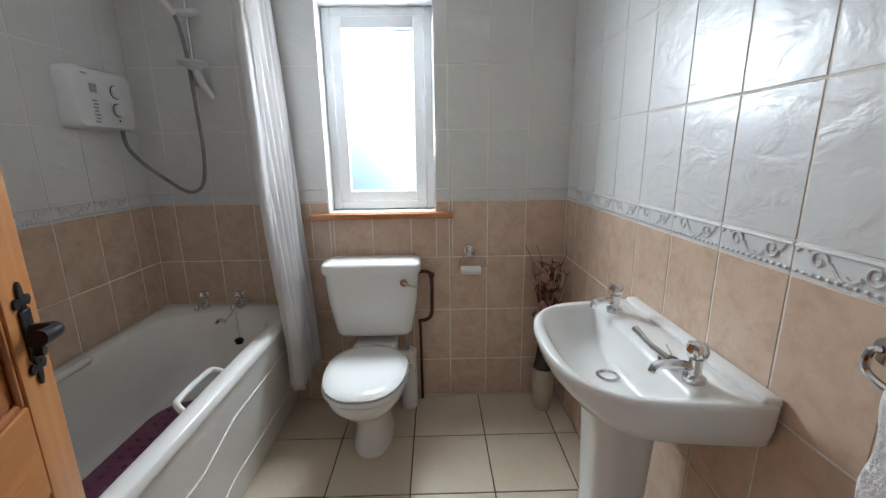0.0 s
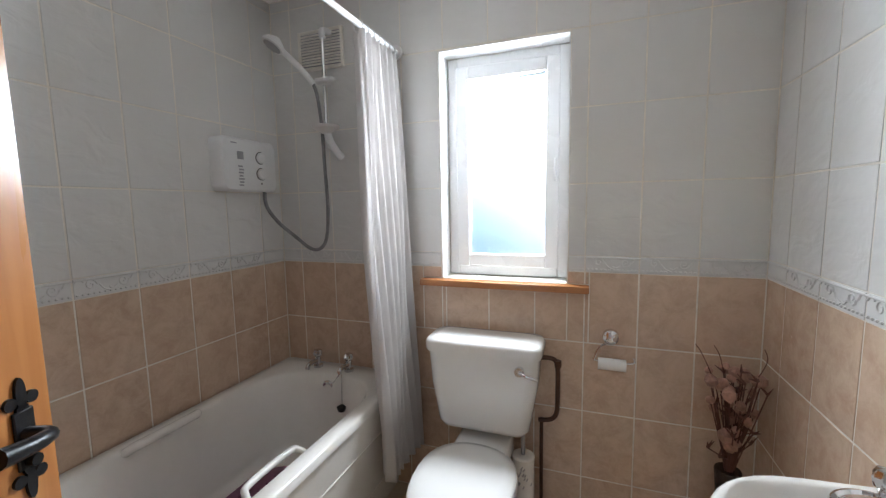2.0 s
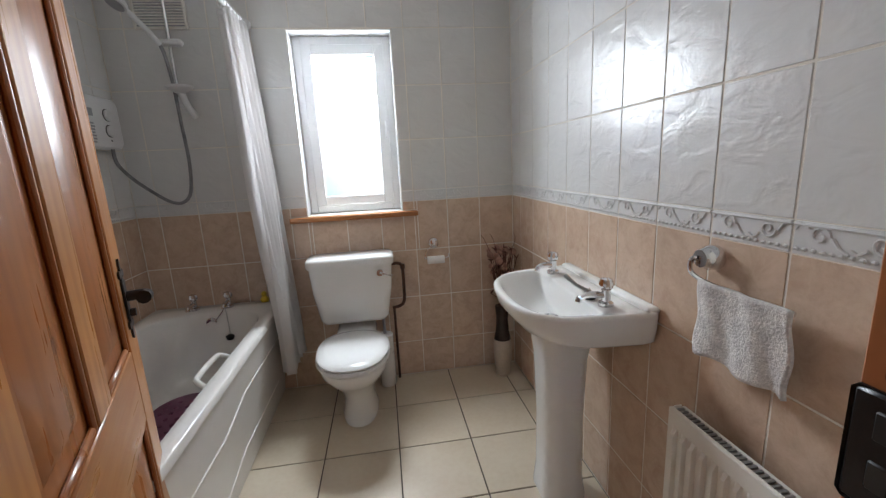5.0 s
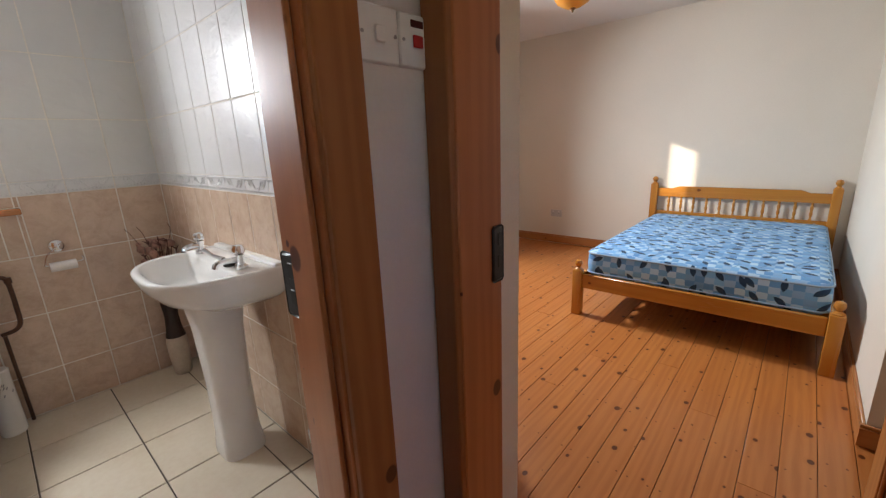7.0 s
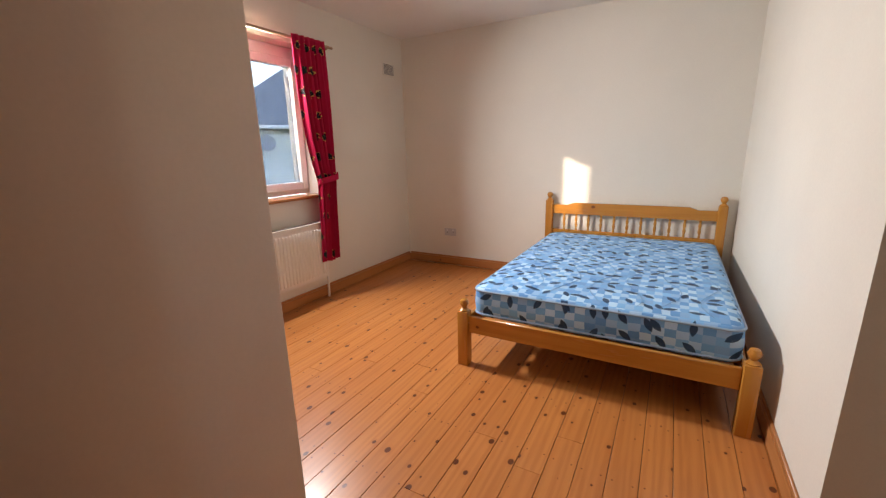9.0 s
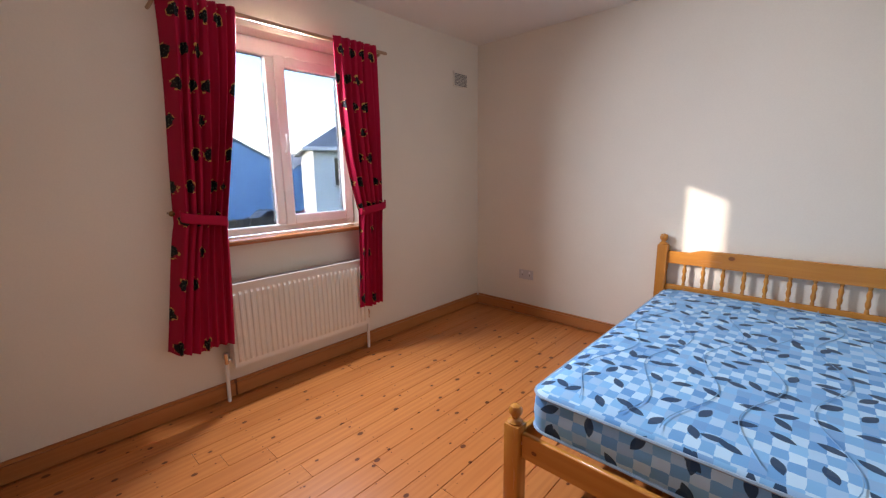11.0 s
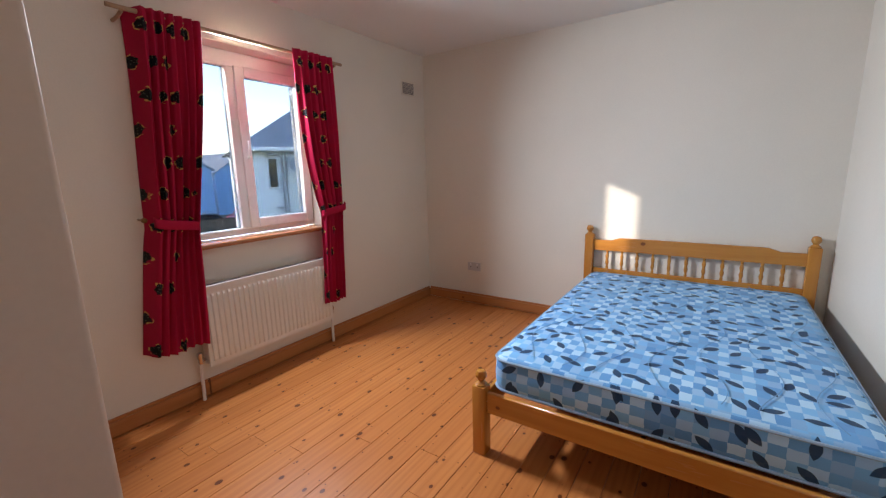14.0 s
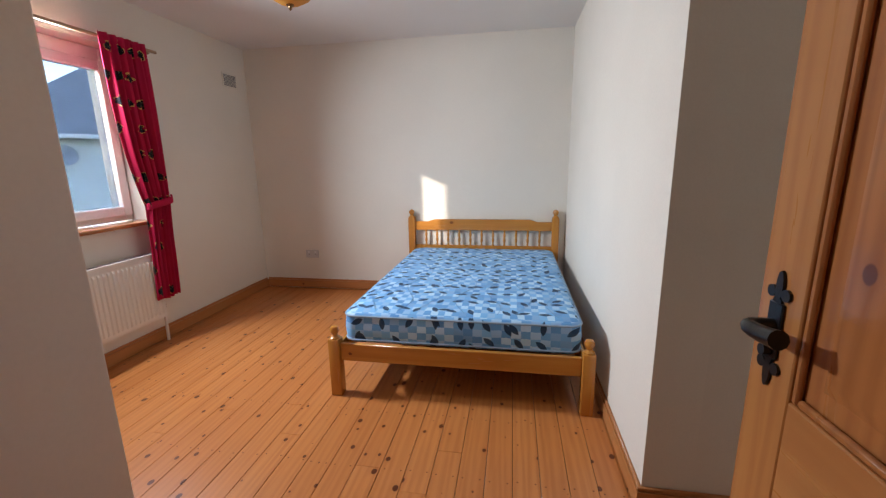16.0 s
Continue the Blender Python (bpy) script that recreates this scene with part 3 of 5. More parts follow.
frame_bath = doorway("door_frame_bathroom", {"at": (-0.055, -0.14, 0), "label": "varnished pine door frame with knots at the bathroom", "parts": [
    ("lining", (0.325, 0.354, -0.205, -0.055, 0, 2.03), LINING), ("lining", (-0.529, -0.500, -0.205, -0.055, 0, 2.03), LINING),
    ("head", (-0.529, 0.354, -0.205, -0.055, 2.03, 2.059), SKIRT),
    ("architrave", (0.330, 0.415, -0.219, -0.199, 0, 2.11), ARCH), ("architrave", (-0.590, -0.505, -0.219, -0.199, 0, 2.11), ARCH),
    ("architrave", (-0.505, 0.330, -0.219, -0.199, 2.035, 2.11), SKIRT),
    ("stop", (0.313, 0.3245, -0.185, -0.105, 0, 2.02), LINING), ("stop", (-0.4995, -0.488, -0.185, -0.105, 0, 2.02), LINING)]})
frame_bed = doorway("door_frame_bedroom", {"at": (0.655, -0.67, 0), "label": "varnished pine door frame with knots at the bedroom", "parts": [
    ("lining", (0.577, 0.722, -0.262, -0.232, 0, 2.03), LINING), ("lining", (0.577, 0.722, -1.093, -1.063, 0, 2.03), LINING),
    ("head", (0.577, 0.722, -1.093, -0.232, 2.03, 2.059), SKIRT_Y),
    ("architrave", (0.562, 0.580, -0.258, -0.1995, 0, 2.11), ARCH), ("architrave", (0.562, 0.580, -1.155, -1.068, 0, 2.11), ARCH),
    ("architrave", (0.562, 0.580, -1.068, -0.258, 2.035, 2.11), SKIRT_Y)]})


def strike(parent, boxes):
    plate = part("strike_plate", box(*boxes[0], bevel=0.006), IRON, parent, "black iron strike plate")
    part("latch_hole", box(*boxes[1], bevel=0.002), BLACK, plate)
    part("bolt_hole", box(*boxes[2], bevel=0.002), BLACK, plate)


strike(frame_bath, [(0.321, 0.328, -0.105, -0.052, 1.005, 1.128), (0.319, 0.3225, -0.095, -0.075, 1.08, 1.11), (0.319, 0.3225, -0.095, -0.075, 1.03, 1.06)])
strike(frame_bed, [(0.683, 0.725, -0.266, -0.259, 1.0, 1.127), (0.70, 0.715, -0.2675, -0.2645, 1.082, 1.112), (0.70, 0.715, -0.2675, -0.2645, 1.032, 1.062)])


def skirting(name, x0, x1, y0, y1, material):
    bm = box(x0, x1, y0, y1, 0.008, 0.088)
    dx, dy = x1 - x0, y1 - y0
    thin = 0.006
    if dx > dy:
        inward = 1 if y0 > 0.5 else 0
        box(x0, x1, y0 + (thin if inward else 0), y1 - (0 if inward else thin), 0.088, 0.106, 0.003, bm)
    else:
        box(x0 + thin, x1, y0, y1, 0.088, 0.106, 0.003, bm)
    return solid(name, bm, material, "varnished pine skirting board", "skirting board", "structure")


skirting("baseboard", 1.347, RX1 - 0.02, RY1 - 0.02, RY1, SKIRT)
skirting("baseboard", RX1 - 0.02, RX1, RY0, RY1 - 0.02, SKIRT_Y)
skirting("baseboard", RECESS_X, RX1 - 0.02, RY0, RY0 + 0.018, SKIRT)
skirting("baseboard", RECESS_X - 0.018, RECESS_X, -1.84, RY0 + 0.018, SKIRT_Y)


# ---- windows ----
def pane_ob(x0, x1, y, z0, z1, material, parent):
    p = part("pane", box(x0, x1, y - 0.003, y + 0.003, z0, z1), material, parent)
    p.visible_shadow = False
    return p


def frame_bars(x0, x1, z0, z1, y0, y1, w, parent, name="window_frame", head=None):
    bm = box(x0, x0 + w, y0, y1, z0, z1, 0.004)
    box(x1 - w, x1, y0, y1, z0, z1, 0.004, bm)
    box(x0 + w, x1 - w, y0, y1, z0, z0 + w, 0.004, bm)
    box(x0 + w, x1 - w, y0, y1, z1 - (head or w), z1, 0.004, bm)
    return part(name, bm, PVC, parent)


win1 = thing("window_1", (-0.27, 2.27, 1.09), "white frame window with a frosted pane above a wooden sill", "window", kind="structure")
frame_bars(-0.550, 0.003, 1.088, 2.096, 2.235, 2.30, 0.045, win1)
frame_bars(-0.508, -0.039, 1.130, 2.052, 2.225, 2.29, 0.058, win1, "sash")
pane_ob(-0.452, -0.095, 2.262, 1.186, 1.996, FROST, win1)
part("sash_handle", box(-0.060, -0.046, 2.205, 2.226, 1.52, 1.62, 0.004), PVC, win1, "white window handle")
rev = box(-0.5545, -0.5505, 2.126, 2.235, 1.083, 2.098)
box(0.0035, 0.0075, 2.126, 2.235, 1.083, 2.098, 0, rev)
box(-0.5505, 0.0035, 2.126, 2.235, 2.0955, 2.0995, 0, rev)
part("reveal", rev, PVC, win1)
bm = box(-0.650, 0.095, 2.075, 2.235, 1.052, 1.082, 0.006, seg=2)
part("window_sill", bm, SILL, win1, "varnished reddish wooden sill")

win2 = thing("window_2", (2.86, 2.28, 0.94), "white double-glazed bedroom window with a fixed and an opening pane", "window", kind="structure")
frame_bars(2.372, 3.358, 0.945, 2.128, 2.25, 2.315, 0.045, win2, head=0.095)
part("mullion", box(2.772, 2.832, 2.25, 2.315, 0.990, 2.033, 0.004), PVC, win2)
frame_bars(2.824, 3.350, 0.985, 2.045, 2.235, 2.30, 0.064, win2, "sash")
pane_ob(2.417, 2.772, 2.285, 0.990, 2.033, DIM_GLASS, win2)
pane_ob(2.888, 3.286, 2.275, 1.049, 1.981, DIM_GLASS, win2)
bm = box(2.846, 2.862, 2.212, 2.236, 1.45, 1.47, 0.003)
box(2.848, 2.860, 2.205, 2.216, 1.46, 1.57, 0.004, bm)
part("sash_handle", bm, PVC, win2, "white window handle")
part("window_sill", box(2.34, 3.39, 2.06, 2.25, 0.916, 0.944, 0.007, seg=2), SILL, win2, "glossy varnished wooden sill")


# Unseen opening added behind the camera so sky light brightens the hall.
added_win = thing("added_hall_window", (-0.45, -2.15, 1.45), "unseen white hall window added to let daylight in", "window", kind="structure")
frame_bars(-0.62, -0.28, 1.45, 1.88, -2.19, -2.13, 0.03, added_win)

# ---- doors ----
def handle_parts(door, x, side, y, z):
    """Black iron latch handle with fleur-de-lis ends on one face of the door; side is -1 or 1 along y."""
    s, k = side, 0.86
    bm = box(x - 0.017, x + 0.017, min(y, y + s * 0.006), max(y, y + s * 0.006), z - 0.055, z + 0.042, 0.002)
    for zc, d in ((z + 0.042, 1), (z - 0.055, -1)):
        for dx, dz, rx, rz in ((0, 0.030, 0.010, 0.032), (-0.020, 0.018, 0.012, 0.012), (0.020, 0.018, 0.012, 0.012), (0, 0.0, 0.012, 0.012)):
            ring = []
            for q in range(12):
                a = 2 * math.pi * q / 12
                ring.append((x + k * (dx + rx * math.cos(a)), zc + k * (d * dz + rz * math.sin(a))))
            loft([[(p, y + s * h, q) for p, q in ring] for h in (0.0, 0.005)], bm)
    plate = part("handle_plate", bm, IRON, door, "black iron fleur-de-lis plate")
    path = smooth_path([(x, y + s * 0.004, z), (x, y + s * 0.038, z), (x - 0.020, y + s * 0.050, z + 0.003), (x - 0.055, y + s * 0.050, z + 0.006), (x - 0.088, y + s * 0.050, z + 0.012)], 4)
    n = len(path)
    tb = tube(path, 0.011, 10, radii=[0.013 if i < n * 0.35 else 0.009 + 0.007 * (i / n) for i in range(n)])
    part("lever", tb, IRON, plate)
    part("thumb_turn", tube([(x, y + s * 0.004, z - 0.042), (x, y + s * 0.018, z - 0.042)], 0.010, 10), IRON, plate)


def panel_door(name, m, label, latch=1.072):
    """A four-panel pine door; built shut along +x from the hinge, then swung by m."""
    w, h, t = 0.812, 2.01, 0.04
    root = thing(name, (0, 0, 0), label, "door", kind="structure")
    st = 0.105
    mid = w / 2
    rails = ((0.006, 0.215), (0.76, 0.945), (1.895, h))
    for x0 in (0.0, w - st):
        part("stile", box(x0, x0 + st, -t, 0, 0.006, h, 0.003), DOOR_V, root)
    for z0, z1 in rails:
        part("rail", box(st, w - st, -t, 0, z0, z1, 0.003), DOOR_H, root)
    for z0, z1 in ((0.215, 0.76), (0.945, 1.895)):
        part("muntin", box(mid - 0.05, mid + 0.05, -t, 0, z0, z1, 0.003), DOOR_V, root)
        for x0, x1 in ((st, mid - 0.05), (mid + 0.05, w - st)):
            bm = box(x0, x1, -t / 2 - 0.006, -t / 2 + 0.006, z0, z1)
            for s in (-1, 1):
                yc = -t / 2
                loft([[(x0 + 0.045, yc + s * 0.006, z0 + 0.045), (x1 - 0.045, yc + s * 0.006, z0 + 0.045), (x1 - 0.045, yc + s * 0.006, z1 - 0.045), (x0 + 0.045, yc + s * 0.006, z1 - 0.045)],
                      [(x0 + 0.065, yc + s * 0.013, z0 + 0.065), (x1 - 0.065, yc + s * 0.013, z0 + 0.065), (x1 - 0.065, yc + s * 0.013, z1 - 0.065), (x0 + 0.065, yc + s * 0.013, z1 - 0.065)]], bm)
                e = 0.014
                for a0, a1, b0, b1 in ((x0, x0 + e, z0, z1), (x1 - e, x1, z0, z1), (x0 + e, x1 - e, z0, z0 + e), (x0 + e, x1 - e, z1 - e, z1)):
                    box(a0, a1, min(yc + s * 0.006, yc + s * 0.017), max(yc + s * 0.006, yc + s * 0.017), b0, b1, 0.004, bm)
            part("panel", bm, PANEL, root)
    handle_parts(root, w - 0.052, 1, 0.0, latch)
    handle_parts(root, w - 0.052, -1, -t, latch)
    part("latch_face", box(w - 0.001, w + 0.002, -t + 0.008, -0.008, 0.95, 1.12), IRON, root)
    for z in (0.24, 1.02, 1.78):
        part("hinge", box(-0.003, 0.0, -t + 0.006, 0.0, z - 0.05, z + 0.05), IRON, root, "black iron hinge")
    root.matrix_basis = m
    return root


panel_door("door_1", pose(-0.503, -0.006, 0, 0, 0, BATH_SWING), "open varnished pine panel door of the bathroom", 1.068)
panel_door("door_2", pose(0.722, -1.064, 0, 0, 0, BED_SWING) @ Matrix.Diagonal((1, -1, 1, 1)), "open varnished pine panel door of the bedroom", 1.052)

# ---- bathroom ----
bath = thing("bathtub", (-1.1, 1.25, 0), "cream acrylic bathtub with a front panel and grip handles", "bathtub")
RIM = 0.60
cx, cy = (-1.465 - 0.74) / 2, (2.12 + 0.42) / 2
hx, hy = 0.3625, 0.85
rings = [rrect(cx, cy, hx, hy, 0.02, RIM - 0.035), rrect(cx, cy, hx, hy, 0.02, RIM - 0.006), rrect(cx, cy, hx - 0.006, hy - 0.006, 0.025, RIM)]
ccx = cx
for dx, dy, z, r, oy in ((0.060, 0.10, RIM, 0.22, -0.02), (0.070, 0.112, RIM - 0.012, 0.22, -0.02), (0.088, 0.15, RIM - 0.10, 0.22, -0.01), (0.110, 0.21, RIM - 0.25, 0.2, 0.02), (0.125, 0.26, RIM - 0.33, 0.17, 0.05), (0.150, 0.33, RIM - 0.375, 0.15, 0.06), (0.30, 0.60, RIM - 0.38, 0.05, 0.06)):
    rings.append(rrect(ccx, cy + oy, hx - dx, hy - dy, r, z))
part("tub", loft(rings, cap0=False), ACRYLIC, bath, angle=60)
def panel_x(z):
    """The bath panel leans in towards the floor."""
    return -0.750 - 0.115 * (RIM - 0.036 - z)


zt = RIM - 0.036
pb = loft([[(panel_x(z), y, z), (panel_x(z) - 0.014, y, z), (panel_x(0.004) - 0.014, y, 0.004), (panel_x(0.004), y, 0.004)] for y, z in ((0.43, zt), (2.118, zt))])
ln = [(0.55, 0.42), (0.72, 0.36), (1.15, 0.36), (1.36, 0.42), (1.95, 0.42)]
for drop_ in (0.0, 0.27):
    tube([(panel_x(z - drop_) + 0.001, y, z - drop_) for y, z in ln], 0.004, 6, pb)
part("panel", pb, ACRYLIC, bath)
for gx, s, up in ((-1.400, 1, 0.052), (-0.855, -1, 0.0)):
    p = smooth_path([(gx - s * 0.02, 1.22, RIM - 0.075 + up), (gx + s * 0.025, 1.235, RIM - 0.045 + up), (gx + s * 0.040, 1.27, RIM - 0.038 + up), (gx + s * 0.040, 1.44, RIM - 0.038 + up), (gx + s * 0.025, 1.475, RIM - 0.045 + up), (gx - s * 0.02, 1.49, RIM - 0.075 + up)], 4)
    part("grip", tube(p, 0.017 if s > 0 else 0.012, 10), ACRYLIC, bath, "cream grip handle")


def pillar_tap(x, y, z, parent, dx, dy):
    bm = lathe([(0.024, 0), (0.024, 0.012), (0.014, 0.018), (0.014, 0.05), (0.016, 0.055), (0.010, 0.06)], (x, y, z), 12)
    sp = smooth_path([(x, y, z + 0.034), (x + dx * 0.5, y + dy * 0.5, z + 0.040), (x + dx * 0.9, y + dy * 0.9, z + 0.034), (x + dx, y + dy, z + 0.018)], 4)
    tube(sp, 0.011, 8, bm)
    tap = part("tap", bm, CHROME, parent, "chrome pillar tap")
    rings = []
    for r, h in ((0.010, 0.056), (0.019, 0.062), (0.022, 0.078), (0.017, 0.090), (0.006, 0.094)):
        rings.append([(x + r * (1 + 0.16 * math.cos(6 * a)) * math.cos(a), y + r * (1 + 0.16 * math.cos(6 * a)) * math.sin(a), z + h) for a in [2 * math.pi * k / 30 for k in range(30)]])
    part("tap_head", loft(rings), CHROME, tap)
    return tap


pillar_tap(-1.22, 2.045, RIM, bath, 0.0, -0.085)
pillar_tap(-1.035, 2.045, RIM, bath, 0.0, -0.085)
part("overflow", lathe([(0.012, -0.010), (0.026, -0.014), (0.033, -0.010), (0.033, 0.004)], (-1.115, 1.985, RIM - 0.065), 18, axis="y"), CHROME, bath, "chrome overflow rose")
chain = smooth_path([(-1.09, 1.975, RIM - 0.05), (-1.04, 1.965, RIM + 0.01), (-1.03, 1.968, RIM + 0.03), (-1.02, 1.955, RIM - 0.05), (-1.015, 1.945, RIM - 0.125)], 6)
part("plug_chain", tube(chain, 0.0025, 5), CHROME, bath)
part("plug", lathe([(0.018, -0.02), (0.024, 0.0), (0.010, 0.008)], (-1.015, 1.94, RIM - 0.135), 12), BLACK, bath, "black rubber plug")

MZ = RIM - 0.379
bmat = thing("bath_mat", (-1.105, 1.32, MZ), "plum rubber non-slip mat lying in the bathtub", "bath mat")
part("sheet", loft([rrect(-1.105, 1.32, 0.205 - e, 0.46 - e, 0.15 - e, MZ + h, 8) for e, h in ((0, 0), (0, 0.006), (0.007, 0.009))]), PURPLE, bmat)
dots = bmesh.new()
for i in range(7):
    for j in range(16):
        lathe([(0.010, MZ + 0.008), (0.009, MZ + 0.014), (0.004, MZ + 0.015)], (-1.255 + 0.05 * i, 0.945 + 0.05 * j, 0), 7, dots)
tagged(part("dimples", dots, PURPLE, bmat), kind="stuff")

duck = lathe([(0.004, 0), (0.022, 0.006), (0.026, 0.02), (0.016, 0.034), (0.012, 0.04), (0.017, 0.05), (0.012, 0.064), (0.003, 0.068)], (-0.845, 2.075, RIM), 12)
solid("bottle_cap", duck, YELLOW, "small yellow plastic container on the bath rim", "container")

# shower curtain and its rail
rail = thing("shower_rail", (-0.755, 1.25, 2.10), "white shower curtain rail above the bath edge", "curtain rail")
part("pole", tube([(-0.755, -0.058, 2.118), (-0.755, 2.122, 2.118)], 0.012, 10), WHITE_PLASTIC, rail)
for y in (-0.05, 2.112):
    part("flange", lathe([(0.03, -0.008), (0.03, 0.008)], (-0.755, y, 2.118), 14, axis="y"), WHITE_PLASTIC, rail)


def cloth(name, edge, depth, folds, material, parent, label="", back=None, nu=90, nv=40, along="y", thick=0.003, width=1.0, seed=3, drop=(2.0, 0.3)):
    """A hanging pleated cloth. edge(v) gives its two ends along the wall, v from the top down; depth(v) its fold depth and offset."""
    bm = bmesh.new()
    uvl = bm.loops.layers.uv.new("cloth")
    rnd = random.Random(seed)
    ph = [rnd.uniform(-0.5, 0.5) for _ in range(folds + 2)]
    rows = []
    z0, z1 = drop
    for j in range(nv + 1):
        v = j / nv
        a, b = edge(v)
        amp, off = depth(v)
        row = []
        for i in range(nu + 1):
            u = i / nu
            k = u * folds
            f = math.sin(2 * math.pi * k + ph[int(k)] * 0.8 + 0.5 * math.sin(3 * v + ph[int(k)] * 4)) + 0.25 * math.sin(4.3 * math.pi * k + 5 * v)
            s = a + (b - a) * u + 0.004 * math.sin(9 * v + 7 * u)
            d = off + amp * f
            if back:
                d += back(u)
            z = z0 + (z1 - z0) * v + 0.006 * math.sin(11 * u) * v
            row.append(bm.verts.new((s, d, z) if along == "x" else (d, s, z)))
        rows.append(row)
    for j in range(nv):
        for i in range(nu):
            f = bm.faces.new((rows[j][i], rows[j][i + 1], rows[j + 1][i + 1], rows[j + 1][i]))
            for lp, (du, dv) in zip(f.loops, ((0, 0), (1, 0), (1, 1), (0, 1))):
                lp[uvl].uv = ((i + du) / nu * width, (j + dv) / nv * (z0 - z1))
    ob = part(name, bm, material, parent, label, 80)
    so = ob.modifiers.new("thickness", "SOLIDIFY")
    so.thickness = thick
    return ob


sc = thing("shower_curtain", (-0.74, 1.95, 0.26), "white fabric shower curtain gathered at the window end", "shower curtain")
cloth("fabric", lambda v: (1.77 - 0.02 * math.sin(3 * v), 2.085 + 0.02 * v), lambda v: (0.030 + 0.004 * v, -0.752 + 0.068 * v), 7, SHOWER_CLOTH, sc, nv=50, nu=120, drop=(2.09, 0.27), seed=5)
for i in range(7):
    y = 1.79 + 0.045 * i
    part("ring", tube([(-0.755 + 0.021 * math.cos(a), y, 2.108 + 0.024 * math.sin(a)) for a in [2 * math.pi * k / 10 for k in range(11)]], 0.003, 6), WHITE_PLASTIC, sc)

# shower heater, riser, hose
heater = thing("shower_heater", (-1.42, 1.93, 1.482), "white electric shower unit on the tiled wall", "electric shower")
def xr(x, y0, y1, z0, z1, r):
    return [(x, p[0], p[1]) for p in [(q[0], q[1]) for q in rrect((y0 + y1) / 2, (z0 + z1) / 2, (y1 - y0) / 2, (z1 - z0) / 2, r, 0)]]
part("casing", loft([xr(BX0, 1.785, 2.105, 1.482, 1.722, 0.03), xr(-1.410, 1.785, 2.105, 1.482, 1.722, 0.03), xr(-1.396, 1.793, 2.095, 1.49, 1.714, 0.03)]), WHITE_PLASTIC, heater, angle=50)
for z in (1.64, 1.565):
    k = part("dial", lathe([(0.026, -0.002), (0.026, 0.010), (0.021, 0.014)], (-1.396, 2.0, z), 18, axis="x"), WHITE_PLASTIC, heater, "white dial with a grey ring")
    part("dial_ring", lathe([(0.029, -0.004), (0.029, 0.003)], (-1.396, 2.0, z), 20, axis="x"), BLACK, k)
bars = box(-1.397, -1.3945, 1.865, 1.90, 1.625, 1.66)
for i in range(7):
    box(-1.397, -1.3945, 1.868 + 0.004 * (i % 2), 1.892 + 0.003 * (i % 3), 1.505 + 0.014 * i, 1.513 + 0.014 * i, 0, bars)
tagged(part("lettering", bars, GREY_PLASTIC, heater, "grey printed markings"), kind="stuff")
part("badge", box(-1.397, -1.3945, 1.835, 1.865, 1.692, 1.698), GREY_PLASTIC, heater)
part("indicator", lathe([(0.004, 0), (0.004, 0.003)], (-1.396, 2.0, 1.52), 8, axis="x"), BLACK, heater)

heater.location.y -= 0.08
heater.location.z += 0.02
riser = thing("shower_riser", (-1.12, 2.08, 1.72), "white shower riser rail with soap dish and hand shower", "shower rail")
part("rail", tube([(-1.12, 2.07, 1.74), (-1.12, 2.07, 2.235)], 0.009, 10), CHROME, riser)
for z, d in ((2.25, 1), (1.73, -1)):
    part("bracket", tube(smooth_path([(-1.12, 2.07, z - d * 0.03), (-1.12, 2.073, z + d * 0.005), (-1.11, 2.122, z + d * 0.012)], 4), 0.016, 10), WHITE_PLASTIC, riser)
dish = lathe([(0.02, -0.03), (0.062, -0.006), (0.066, 0.004), (0.055, 0.002), (0.01, -0.01)], (-1.09, 2.02, 1.80), 18)
part("soap_dish", dish, WHITE_PLASTIC, riser)
part("dish_arm", tube(smooth_path([(-1.09, 2.03, 1.785), (-1.085, 2.06, 1.72), (-1.07, 2.115, 1.665)], 5), 0.018, 10), WHITE_PLASTIC, riser)
part("slider", box(-1.16, -1.055, 2.035, 2.085, 2.005, 2.035, 0.01), WHITE_PLASTIC, riser)
hs = tube(smooth_path([(-1.145, 2.02, 2.0), (-1.175, 1.97, 2.06), (-1.215, 1.90, 2.12)], 5), 0.013, 10)
part("hand_shower", hs, WHITE_PLASTIC, riser)
rose = lathe([(0.012, 0.045), (0.04, 0.025), (0.050, 0.010), (0.048, 0.0), (0.03, -0.003)], (0, 0, 0), 20)
rose.transform(Matrix.Translation((-1.235, 1.865, 2.13)) @ Euler((radians(-25), radians(22), 0)).to_matrix().to_4x4())
part("rose", rose, WHITE_PLASTIC, riser, "white shower rose with grey nozzles")
nz = lathe([(0.040, -0.0035), (0.012, -0.006)], (0, 0, 0), 18)
nz.transform(Matrix.Translation((-1.235, 1.865, 2.13)) @ Euler((radians(-25), radians(22), 0)).to_matrix().to_4x4())
part("nozzles", nz, GREY_PLASTIC, riser)
hose = smooth_path([(-1.425, 1.965, 1.505), (-1.42, 1.97, 1.43), (-1.375, 1.995, 1.35), (-1.31, 2.045, 1.27), (-1.24, 2.05, 1.22), (-1.18, 2.05, 1.215), (-1.135, 2.05, 1.27), (-1.115, 2.045, 1.42), (-1.118, 2.04, 1.62), (-1.125, 2.04, 1.82), (-1.135, 2.03, 1.95), (-1.145, 2.02, 2.0)], 8)
part("hose", tube(hose, 0.0088, 8), HOSE, riser, "ribbed chrome shower hose")

